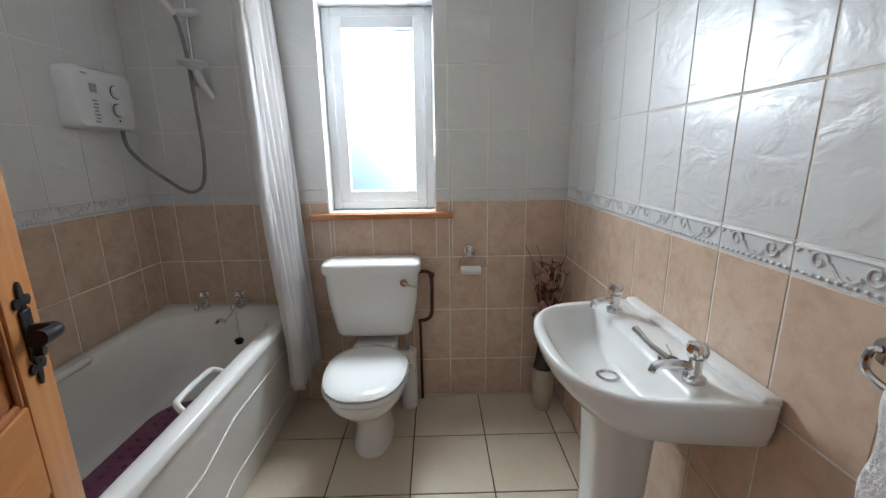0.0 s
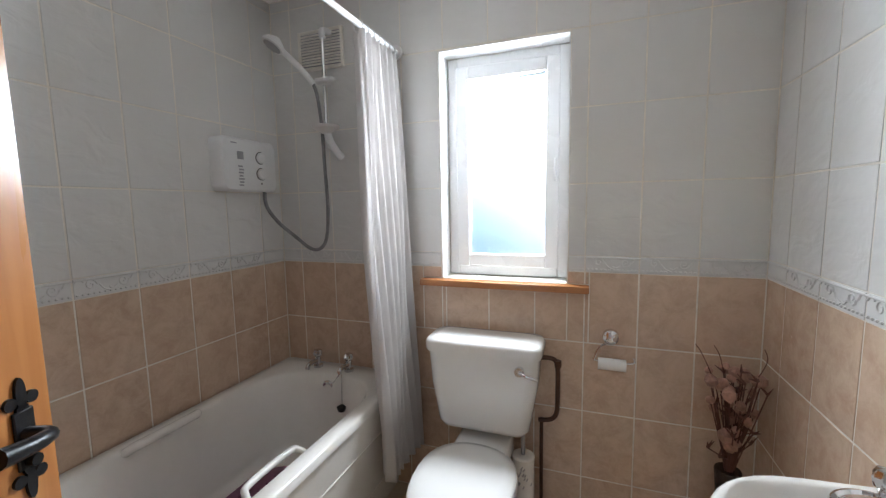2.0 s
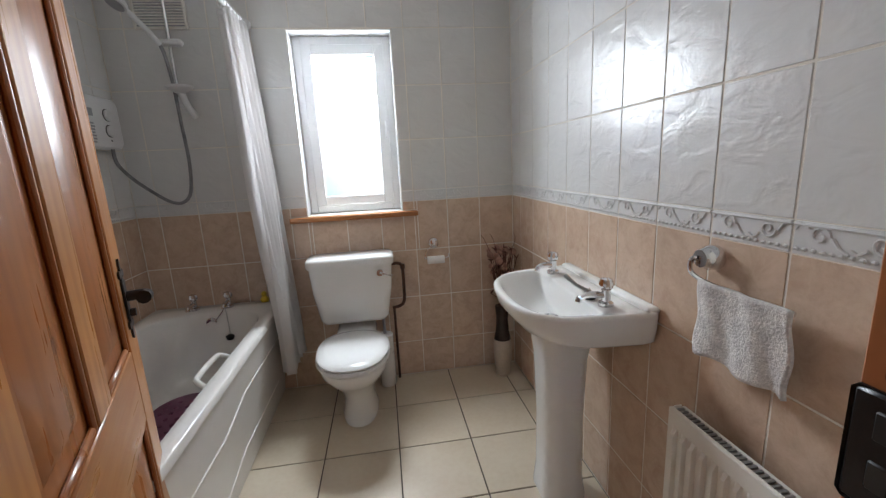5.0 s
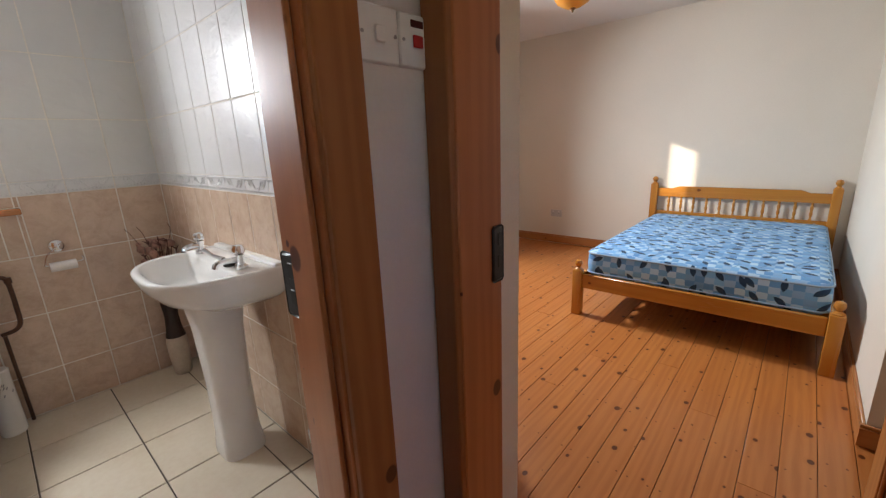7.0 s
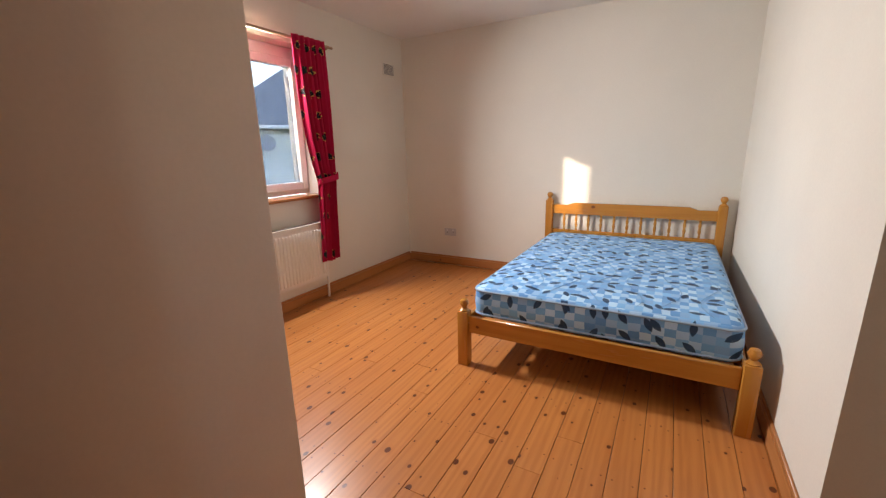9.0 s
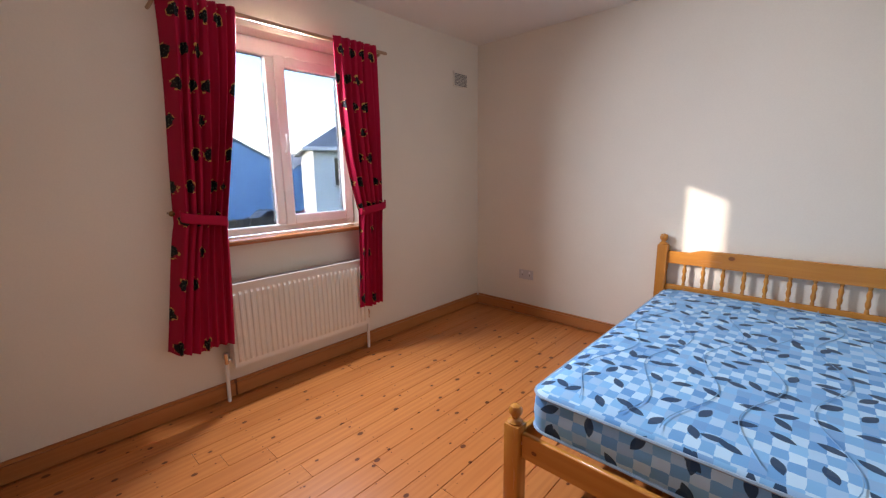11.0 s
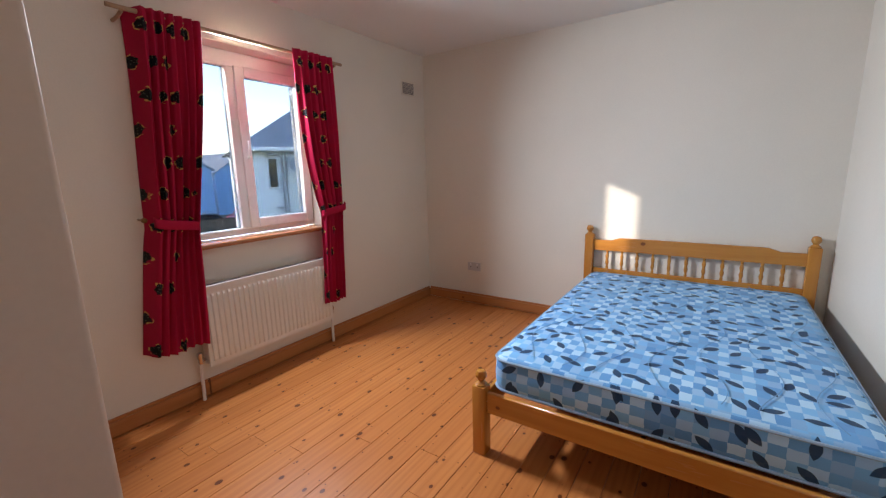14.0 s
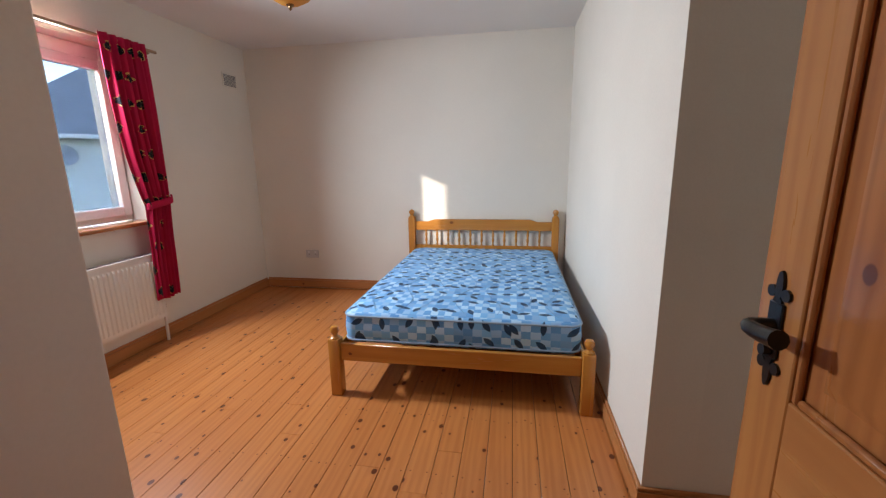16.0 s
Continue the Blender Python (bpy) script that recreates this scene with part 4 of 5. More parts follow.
vent = thing("wall_vent_louvre", (-1.14, 2.12, 2.09), "grey louvred extractor vent on the wall", "air vent")
part("backing", box(-1.262, -1.018, 2.116, 2.124, 2.095, 2.262), GREY_PLASTIC, vent)
fr = box(-1.27, -1.255, 2.108, 2.124, 2.085, 2.272, 0.003)
box(-1.025, -1.01, 2.108, 2.124, 2.085, 2.272, 0.003, fr)
box(-1.255, -1.025, 2.108, 2.124, 2.085, 2.10, 0.003, fr)
box(-1.255, -1.025, 2.108, 2.124, 2.257, 2.272, 0.003, fr)
part("frame", fr, RAD_PAINT, vent)
for i in range(11):
    z = 2.108 + 0.0135 * i
    part("slat", box(-1.254, -1.026, 2.109, 2.118, z, z + 0.007), RAD_PAINT, vent)

vent.location.x -= 0.025
vent.location.z += 0.012

# toilet
TX = -0.322
wc = thing("toilet", (TX, 1.75, 0), "white close-coupled toilet with the lid down", "toilet")
pr = [egg(TX, 1.97, 1.622, 0.098, 0.0), egg(TX, 1.97, 1.619, 0.100, 0.02), egg(TX, 1.95, 1.632, 0.088, 0.06), egg(TX, 1.94, 1.625, 0.083, 0.15), egg(TX, 1.95, 1.585, 0.105, 0.22), egg(TX, 1.97, 1.495, 0.150, 0.29), egg(TX, 1.97, 1.440, 0.178, 0.345), egg(TX, 1.96, 1.427, 0.184, 0.385), egg(TX, 1.96, 1.432, 0.180, 0.395)]
part("pan", loft(pr), CERAMIC, wc, angle=70)
nb = box(TX - 0.115, TX + 0.115, 1.86, 2.10, 0.30, 0.425, 0.025, seg=3)
part("shelf", nb, CERAMIC, wc, angle=70)
sr = [egg(TX, 1.90, 1.423, 0.188, 0.397), egg(TX, 1.90, 1.417, 0.192, 0.405), egg(TX, 1.90, 1.421, 0.189, 0.418)]
part("seat", loft(sr), WHITE_PLASTIC, wc, angle=50)
lr = [egg(TX, 1.90, 1.427, 0.184, 0.421), egg(TX, 1.90, 1.423, 0.187, 0.430), egg(TX, 1.895, 1.431, 0.18, 0.438), egg(TX, 1.87, 1.485, 0.14, 0.443)]
part("lid", loft(lr), CERAMIC, wc, "smooth white seat lid", angle=50)
cr = [rrect(TX, 2.025, 0.180, 0.088, 0.04, 0.47), rrect(TX, 2.022, 0.196, 0.093, 0.045, 0.49), rrect(TX, 2.02, 0.225, 0.100, 0.05, 0.66), rrect(TX, 2.018, 0.235, 0.103, 0.05, 0.805)]
part("cistern", loft(cr), CERAMIC, wc, angle=70)
lr = [rrect(TX, 2.015, 0.243, 0.108, 0.05, 0.805), rrect(TX, 2.015, 0.248, 0.109, 0.052, 0.815), rrect(TX, 2.015, 0.248, 0.109, 0.052, 0.842), rrect(TX, 2.015, 0.238, 0.102, 0.05, 0.857), rrect(TX, 2.015, 0.20, 0.075, 0.04, 0.862)]
part("cistern_lid", loft(lr), CERAMIC, wc, angle=60)
lev = lathe([(0.019, -0.018), (0.019, 0.0)], (TX + 0.165, 1.913, 0.765), 14, axis="y")
tube(smooth_path([(TX + 0.165, 1.893, 0.765), (TX + 0.195, 1.883, 0.757), (TX + 0.235, 1.888, 0.745)], 5), 0.006, 8, lev)
part("flush_lever", lev, CHROME, wc, "chrome flush lever")
pipe = thing("cistern_pipe", (-0.03, 2.07, 0.1), "dark brown supply pipe beside the cistern", "water pipe")
part("feed", tube(smooth_path([(-0.10, 2.07, 0.77), (-0.055, 2.07, 0.772), (-0.030, 2.07, 0.76), (-0.022, 2.07, 0.72), (-0.022, 2.07, 0.60), (-0.026, 2.07, 0.53), (-0.05, 2.07, 0.50), (-0.10, 2.07, 0.49)], 5), 0.010, 8), COPPER, pipe)
part("elbow", lathe([(0.014, 0), (0.015, 0.012), (0.014, 0.03)], (-0.022, 2.07, 0.735), 10), COPPER, pipe)
part("drop", tube([(-0.09, 2.09, 0.49), (-0.088, 2.09, 0.004)], 0.008, 8), COPPER, pipe)

brush = thing("toilet_brush_holder", (-0.115, 1.99, 0), "white ceramic toilet brush holder with grey pattern", "toilet brush")
part("pot", lathe([(0.046, 0), (0.050, 0.01), (0.048, 0.30), (0.050, 0.335), (0.044, 0.34)], (-0.115, 1.985, 0), 18), CERAMIC, brush)
part("stem", tube([(-0.115, 1.985, 0.33), (-0.117, 1.99, 0.46)], 0.009, 8), GREY_PLASTIC, brush)
sprig = bmesh.new()
rr_ = random.Random(8)
for i in range(16):
    a, z = rr_.uniform(-1.9, -0.7), rr_.uniform(0.20, 0.30)
    tube([(-0.115 + 0.0488 * math.cos(a), 1.985 + 0.0488 * math.sin(a), z), (-0.115 + 0.0492 * math.cos(a + 0.12), 1.985 + 0.0492 * math.sin(a + 0.12), z + 0.012)], 0.0025, 5, sprig)
part("sprig_print", sprig, GREY_PLASTIC, brush)
brush.location.x -= 0.045
brush.location.y += 0.05

roll = thing("toilet_roll_holder", (0.16, 2.08, 0.78), "chrome ring holder with a nearly used toilet roll", "toilet roll")
part("rosette", lathe([(0.018, -0.03), (0.03, -0.022), (0.032, 0.0)], (0.16, 2.125, 0.885), 18, axis="y"), CHROME, roll)
arc = smooth_path([(0.15, 2.075, 0.875), (0.115, 2.07, 0.85), (0.10, 2.07, 0.81), (0.108, 2.07, 0.795), (0.235, 2.07, 0.795), (0.245, 2.07, 0.82)], 6)
part("arm", tube(arc, 0.004, 8), CHROME, roll)
part("paper", lathe([(0.024, -0.052), (0.024, 0.052)], (0.165, 2.07, 0.785), 18, axis="x"), PAPER, roll, "white paper roll")
roll.location.x += 0.022
roll.location.z -= 0.012

# vase with dried flowers
vs = thing("flower_vase", (0.575, 1.985, 0), "tall cream and dark vase of dried flowers in the corner", "vase")
part("base", lathe([(0.042, 0), (0.047, 0.01), (0.056, 0.12), (0.058, 0.2), (0.052, 0.245)], (0.575, 1.985, 0), 18), VASE, vs, "cream stoneware foot")
part("neck", lathe([(0.053, 0.245), (0.042, 0.30), (0.036, 0.38), (0.043, 0.46), (0.040, 0.465)], (0.575, 1.985, 0), 18), VASE_DARK, vs, "dark glazed neck")
rv = random.Random(21)
stems, blooms = bmesh.new(), bmesh.new()
for i in range(60):
    a, r, h = rv.uniform(0, 2 * math.pi), rv.uniform(0.01, 0.115), rv.uniform(0.55, 0.84)
    e = (0.575 + r * math.cos(a) - 0.01, 1.975 + r * math.sin(a) * 0.8, h)
    tube([(0.575, 1.985, 0.40), (0.575 + 0.3 * r * math.cos(a), 1.985 + 0.3 * r * math.sin(a), 0.52), e], 0.0022, 5, stems)
    if i % 2 == 0:
        s = rv.uniform(0.013, 0.026)
        own = lathe([(0.002, -s), (s * 0.8, -s * 0.4), (s, s * 0.3), (s * 0.5, s * 1.1), (0.001, s * 1.3)], (0, 0, 0), 7)
        own.transform(Matrix.Translation(e) @ Euler((rv.uniform(-0.6, 0.6), rv.uniform(-0.6, 0.6), 0)).to_matrix().to_4x4())
        join(blooms, own)
    else:
        for k in range(3):
            q = Vector(e) + Vector((rv.uniform(-0.03, 0.03), rv.uniform(-0.03, 0.03), rv.uniform(0, 0.03)))
            tube([e, q], 0.004, 4, stems, radii=[0.005, 0.001])
for dx in (-0.1, -0.05, 0.08):
    tube(smooth_path([(0.575, 1.985, 0.5), (0.575 + dx * 0.5, 1.97, 0.75), (0.575 + dx, 1.95, 0.88), (0.575 + dx * 1.1 - 0.02, 1.94, 0.93)], 4), 0.0016, 5, stems)
tagged(part("dried_foliage", stems, STEM, vs, "brown dried stems"), kind="stuff")
tagged(part("dried_bloom", blooms, PETAL, vs, "faded pink dried blooms"), kind="stuff")

# basin
BY = 1.010
sink = thing("pedestal_basin", (0.5, BY, 0), "white pedestal wash basin with two chrome taps", "wash basin")


def dee(xb, xf, hw, z, n=40, p=2.6):
    """A D-shaped ring: straight at the wall side xb, bowed to xf."""
    pts = []
    for i in range(n):
        a = 2 * math.pi * i / n
        c, s = math.cos(a), math.sin(a)
        e = 2 / p
        y = math.copysign(abs(s) ** (e if c < 0 else 0.12), s) * hw
        if c >= 0:
            x = xb - (xb - (xb + xf) / 2) * (1 - abs(c) ** 0.12)
        else:
            x = (xb + xf) / 2 - abs(c) ** e * ((xb + xf) / 2 - xf)
        k = max(0.0, min(1.0, (xb - x) / (xb - xf)))
        pts.append((x, BY + y * (1.0 - 0.13 * k), z))
    return pts


TOP = 0.874
outer = [dee(0.70, 0.46, 0.16, 0.705), dee(0.70, 0.40, 0.25, 0.745), dee(0.70, 0.335, 0.302, 0.777), dee(0.70, 0.300, 0.312, 0.820), dee(0.70, 0.285, 0.316, TOP - 0.012), dee(0.70, 0.285, 0.316, TOP), dee(0.698, 0.292, 0.310, TOP + 0.005)]
inner = [dee(0.545, 0.312, 0.278, TOP + 0.002), dee(0.538, 0.322, 0.268, TOP - 0.012), dee(0.53, 0.345, 0.238, TOP - 0.052), dee(0.518, 0.380, 0.175, TOP - 0.088), dee(0.505, 0.43, 0.08, TOP - 0.102), dee(0.492, 0.462, 0.022, TOP - 0.105)]
part("bowl", loft(outer + inner, cap0=True, cap1=True), CERAMIC, sink, angle=80)
part("splash_ridge", box(0.655, 0.699, BY - 0.305, BY + 0.305, TOP - 0.01, TOP + 0.018, 0.012, seg=3), CERAMIC, sink, angle=80)
ped = []
for z, hwx, hwy in ((0.0, 0.088, 0.098), (0.02, 0.088, 0.098), (0.10, 0.080, 0.090), (0.35, 0.078, 0.088), (0.60, 0.085, 0.098), (0.74, 0.10, 0.12)):
    ped.append(rrect(0.525, BY + 0.025, hwx, hwy, 0.055, z))
part("pedestal", loft(ped), CERAMIC, sink, angle=70)
pillar_tap(0.575, BY - 0.205, TOP + 0.002, sink, -0.088, 0.012)
pillar_tap(0.575, BY + 0.205, TOP + 0.002, sink, -0.072, -0.005)
part("waste", lathe([(0.032, 0.0), (0.032, 0.004), (0.024, 0.006), (0.022, 0.0)], (0.477, BY, TOP - 0.1055), 18), CHROME, sink, "chrome waste with dark grid")
part("plug", lathe([(0.020, 0.0), (0.024, 0.012), (0.008, 0.018)], (0.56, BY - 0.13, TOP + 0.004), 12), BLACK, sink, "black rubber plug")
part("plug_chain", tube(smooth_path([(0.56, BY - 0.13, TOP + 0.02), (0.585, BY - 0.10, TOP + 0.01), (0.60, BY - 0.05, TOP + 0.012)], 5), 0.002, 5), CHROME, sink)
part("overflow_cap", box(0.635, 0.65, BY - 0.02, BY + 0.03, 0.66, 0.71, 0.005), GREY_PLASTIC, sink)
part("tap_lever", tube([(0.520, BY - 0.195, TOP + 0.050), (0.507, BY - 0.135, TOP + 0.058), (0.497, BY - 0.08, TOP + 0.074)], 0.006, 8, radii=[0.009, 0.006, 0.009]), CHROME, sink, "thin chrome lever of the tap")


# ---- radiators ----
def radiator(name, length, z0, z1, m, label, pitch=0.0333, depth=0.06):
    """A ribbed panel radiator along local x, its back at y = 0.035 off the wall, front towards -y."""
    root = thing(name, (0, 0, 0), label, "radiator")
    prof, n = [], int(length / pitch)
    pts = [(0.0, 0.0)]
    for i in range(n):
        a = 0.012 + i * (length - 0.024) / n
        p = (length - 0.024) / n
        pts += [(a + 0.18 * p, 0.0), (a + 0.34 * p, -0.010), (a + 0.66 * p, -0.010), (a + 0.82 * p, 0.0)]
    pts.append((length, 0.0))
    yf = -depth - 0.035 + 0.012
    zs = [(z0, 0.0), (z0 + 0.028, 0.0), (z0 + 0.045, 1.0), (z1 - 0.065, 1.0), (z1 - 0.048, 0.0), (z1 - 0.004, 0.0), (z1, 0.35)]
    bm = bmesh.new()
    rows = [[bm.verts.new((x, yf + (y * k if k != 0.35 else 0.004), z)) for x, y in pts] for z, k in zs]
    for a, b in zip(rows, rows[1:]):
        for i in range(len(pts) - 1):
            bm.faces.new((a[i], a[i + 1], b[i + 1], b[i]))
    box(0, length, yf + 0.001, yf + 0.012, z0, z1 - 0.002, 0, bm)
    part("front_panel", bm, RAD_PAINT, root, angle=30)
    part("back_panel", box(0, length, -0.047, -0.035, z0, z1 - 0.004, 0.003), RAD_PAINT, root)
    for x in (0.0, length - 0.006):
        part("side_panel", box(x, x + 0.006, yf + 0.013, -0.048, z0 + 0.01, z1 + 0.002, 0.002), RAD_PAINT, root)
    g = bmesh.new()
    k = int(length / 0.014)
    for i in range(k):
        x = 0.01 + i * (length - 0.02) / k
        box(x, x + 0.006, yf + 0.013, -0.048, z1 - 0.008, z1 - 0.003, 0, g)
    tagged(part("top_grille", g, GRILLE, root), kind="stuff")
    for x, s in ((-0.03, -1), (length + 0.03, 1)):
        v = lathe([(0.011, z0 + 0.02), (0.014, z0 + 0.03), (0.014, z0 + 0.05), (0.018, z0 + 0.055), (0.018, z0 + 0.085), (0.012, z0 + 0.09)], (x, -0.055, 0), 12)
        tube([(x, -0.055, z0 + 0.04), (x - s * 0.045, -0.055, z0 + 0.04)], 0.010, 8, v)
        part("valve", v, CHROME, root, "valve with white cap")
        part("pipe", tube([(x, -0.055, z0 + 0.03), (x + s * 0.005, -0.045, 0.0)], 0.0105, 8), RAD_PAINT, root, "white painted pipe")
    part("bracket", box(length * 0.15, length * 0.15 + 0.03, -0.04, -0.001, z1 - 0.12, z1 - 0.06), RAD_PAINT, root)
    part("bracket", box(length * 0.85, length * 0.85 + 0.03, -0.04, -0.001, z1 - 0.12, z1 - 0.06), RAD_PAINT, root)
    root.matrix_basis = m
    return root


radiator("radiator", 0.945, 0.218, 0.712, pose(2.335, RY1, 0), "white ribbed panel radiator under the bedroom window", depth=0.085)
radiator("radiator", 0.55, 0.15, 0.675, pose(BX1, 0.545, 0, 0, 0, -90), "white ribbed panel radiator on the tiled wall")

# towel ring
tr = thing("towel_ring", (0.67, 0.44, 0.85), "chrome towel holder on the tiled wall", "towel holder")
part("rosette", lathe([(0.022, -0.045), (0.026, -0.03), (0.031, -0.022), (0.031, 0.0)], (0.70, 0.525, 1.088), 18, axis="x"), CHROME, tr)
part("bar", tube(smooth_path([(0.655, 0.535, 1.088), (0.645, 0.54, 1.083), (0.645, 0.535, 1.05), (0.645, 0.46, 1.036), (0.645, 0.275, 1.036)], 5), 0.006, 8), CHROME, tr)
tw = thing("hand_towel", (0.66, 0.39, 0.84), "flecked grey terry towel hanging from its holder", "towel")
cloth("cloth", lambda v: (0.27, 0.495 + 0.012 * v), lambda v: (0.003 + 0.003 * v, 0.640 + 0.012 * v), 2, TOWEL, tw, nu=40, nv=20, thick=0.01, drop=(1.044, 0.855), seed=11)

# switches in the hall
sw = thing("switch_plate", (0.548, -0.199, 1.38), "white electric switch plate with a red rocker", "switch")
part("plate", box(0.5035, 0.5885, -0.208, -0.1955, 1.4300, 1.5150, 0.003), WHITE_PLASTIC, sw)
part("rocker", box(0.532, 0.556, -0.213, -0.2085, 1.4620, 1.4820, 0.002), RED, sw, "red rocker")
part("neon", box(0.53, 0.558, -0.2105, -0.2085, 1.4940, 1.5050), surf("dark_red_plastic", (0.10, 0.01, 0.01), 0.3), sw)
sw2 = thing("switch_plate", (0.460, -0.199, 1.38), "white electric switch plate", "switch")
part("plate", box(0.4165, 0.5015, -0.208, -0.1955, 1.4300, 1.5150, 0.003), WHITE_PLASTIC, sw2)
part("rocker", box(0.449, 0.469, -0.213, -0.2085, 1.4600, 1.4850, 0.002), WHITE_PLASTIC, sw2)
for r_, xs in ((sw, (0.512, 0.580)), (sw2, (0.425, 0.493))):
    for x in xs:
        part("screw", lathe([(0.003, -0.0015), (0.003, 0.0)], (x, -0.2082, 1.4725), 8, axis="y"), GREY_PLASTIC, r_)

# ---- bedroom ----
ward = thing("fitted_wardrobe", (1.1, 1.2, 0), "peach painted fitted wardrobe reaching the ceiling", "wardrobe")
WX, WY = 1.345, 0.27
part("side_panel", box(0.802, 1.420, WY, WY + 0.035, 0.0, CEILING - 0.001, 0.008, seg=3), WARDROBE, ward)
part("back_return", box(0.716, 0.80, -0.058, WY + 0.02, 0.0, CEILING - 0.001), PLASTER, ward)
part("front_frame", box(WX - 0.02, WX, WY + 0.037, 0.340, 0.0, CEILING - 0.001, 0.003), WARDROBE, ward)
part("top_rail", box(WX - 0.02, WX, 0.342, 2.098, 2.10, CEILING - 0.001, 0.003), WARDROBE, ward)
for y0, y1, hy_ in ((0.342, 0.85, 0.80), (0.853, 1.415, 0.90), (1.418, 2.097, 1.80)):
    d = part("door", box(WX - 0.02, WX, y0, y1, 0.012, 2.096, 0.003), WARDROBE, ward)
    hb = box(WX, WX + 0.005, hy_ - 0.011, hy_ + 0.011, 0.80, 0.93, 0.002)
    tube(smooth_path([(WX + 0.003, hy_, 0.90), (WX + 0.035, hy_, 0.885), (WX + 0.035, hy_, 0.845), (WX + 0.003, hy_, 0.83)], 4), 0.006, 8, hb)
    lathe([(0.012, 0), (0.012, 0.04)], (WX, hy_, 0.875), 10, hb, axis="x")
    part("handle", hb, IRON, d, "black iron handle")

# bed
bed = thing("bed_frame", (3.7, -0.33, 0), "varnished pine double bed frame with a spindled headboard", "bed")
FX, HX = 2.795, 4.690
BL, BR = 0.425, -0.975


def post(x, y, top):
    bm = box(x - 0.033, x + 0.033, y - 0.033, y + 0.033, 0.0, top - 0.075, 0.006, seg=2)
    lathe([(0.026, top - 0.076), (0.030, top - 0.070), (0.020, top - 0.062), (0.014, top - 0.055), (0.017, top - 0.048), (0.026, top - 0.034), (0.027, top - 0.022), (0.020, top - 0.006), (0.006, top)], (x, y, 0), 16, bm)
    return part("post", bm, BED_Z, bed)


post(FX, BL, 0.425)
post(FX, BR, 0.425)
post(HX, BL, 0.87)
post(HX, BR, 0.87)
part("foot_rail", box(FX - 0.012, FX + 0.012, BR + 0.033, BL - 0.033, 0.215, 0.322, 0.005), BED_Y, bed)
for y in (BL - 0.016, BR + 0.016):
    part("side_rail", box(FX + 0.033, HX - 0.033, y - 0.012, y + 0.012, 0.205, 0.315, 0.005), BED_X, bed)
n = 21
prof = []
for i in range(n):
    u = i / (n - 1)
    y = BR + 0.033 + (BL - BR - 0.066) * u
    e = min(u, 1 - u)
    prof.append((y, 0.775 if e > 0.14 else 0.752 + (0.012 if e > 0.10 else 0.0)))
bm = bmesh.new()
ringsets = []
for x in (HX - 0.014, HX + 0.014):
    ringsets.append([bm.verts.new((x, y, z)) for y, z in prof] + [bm.verts.new((x, y, 0.668)) for y, z in prof[::-1]])
m_ = len(ringsets[0])
for i in range(m_):
    bm.faces.new((ringsets[0][i], ringsets[0][(i + 1) % m_], ringsets[1][(i + 1) % m_], ringsets[1][i]))
for i in range(n - 1):
    for r_ in ringsets:
        bm.faces.new((r_[i], r_[i + 1], r_[m_ - 2 - i], r_[m_ - 1 - i]))
part("head_rail", bm, BED_Y, bed)
part("lower_rail", box(HX - 0.012, HX + 0.012, BR + 0.033, BL - 0.033, 0.455, 0.515, 0.004), BED_Y, bed)
for i in range(11):
    y = BR + 0.033 + (BL - BR - 0.066) * (i + 1) / 12
    pr = [(0.010, 0.512), (0.011, 0.53), (0.007, 0.54), (0.011, 0.552), (0.014, 0.57), (0.009, 0.595), (0.014, 0.62), (0.011, 0.637), (0.007, 0.648), (0.011, 0.656), (0.010, 0.671)]
    part("spindle", lathe(pr, (HX, y, 0), 10), BED_Z, bed)
for i in range(12):
    x = FX + 0.10 + i * 0.157
    part("slat", box(x, x + 0.07, BR + 0.03, BL - 0.03, 0.292, 0.308), BED_Y, bed)

mt = thing("mattress", (3.7, -0.33, 0.309), "blue checked mattress with a dark leaf print on the bed", "mattress")
mx0, mx1, my0, my1, mz0, mz1 = 2.825, 4.668, -0.945, 0.385, 0.310, 0.492
bm = bmesh.new()
uvl = bm.loops.layers.uv.new("cloth")
rows = []
nx, ny = 60, 44
for (zz, ins) in ((mz0, 0.02), (mz0 + 0.012, 0.004), (mz0 + 0.03, 0.0), (mz0 + 0.09, -0.006), (mz1 - 0.03, 0.0), (mz1 - 0.012, 0.003), (mz1 - 0.002, 0.016)):
    rows.append(rrect((mx0 + mx1) / 2, (my0 + my1) / 2, (mx1 - mx0) / 2 - ins, (my1 - my0) / 2 - ins, 0.07 - ins, zz, 8))
vr = [[bm.verts.new(p) for p in r] for r in rows]
N = len(vr[0])
lens = [0.0]
for i in range(N):
    lens.append(lens[-1] + (Vector(rows[0][(i + 1) % N]) - Vector(rows[0][i])).length)
for a in range(len(vr) - 1):
    for i in range(N):
        f = bm.faces.new((vr[a][i], vr[a][(i + 1) % N], vr[a + 1][(i + 1) % N], vr[a + 1][i]))
        for lp, (di, da) in zip(f.loops, ((0, 0), (1, 0), (1, 1), (0, 1))):
            lp[uvl].uv = (lens[i + di], rows[a + da][0][2])
last = vr[-1]
c0 = Vector(((mx0 + mx1) / 2, (my0 + my1) / 2, mz1))
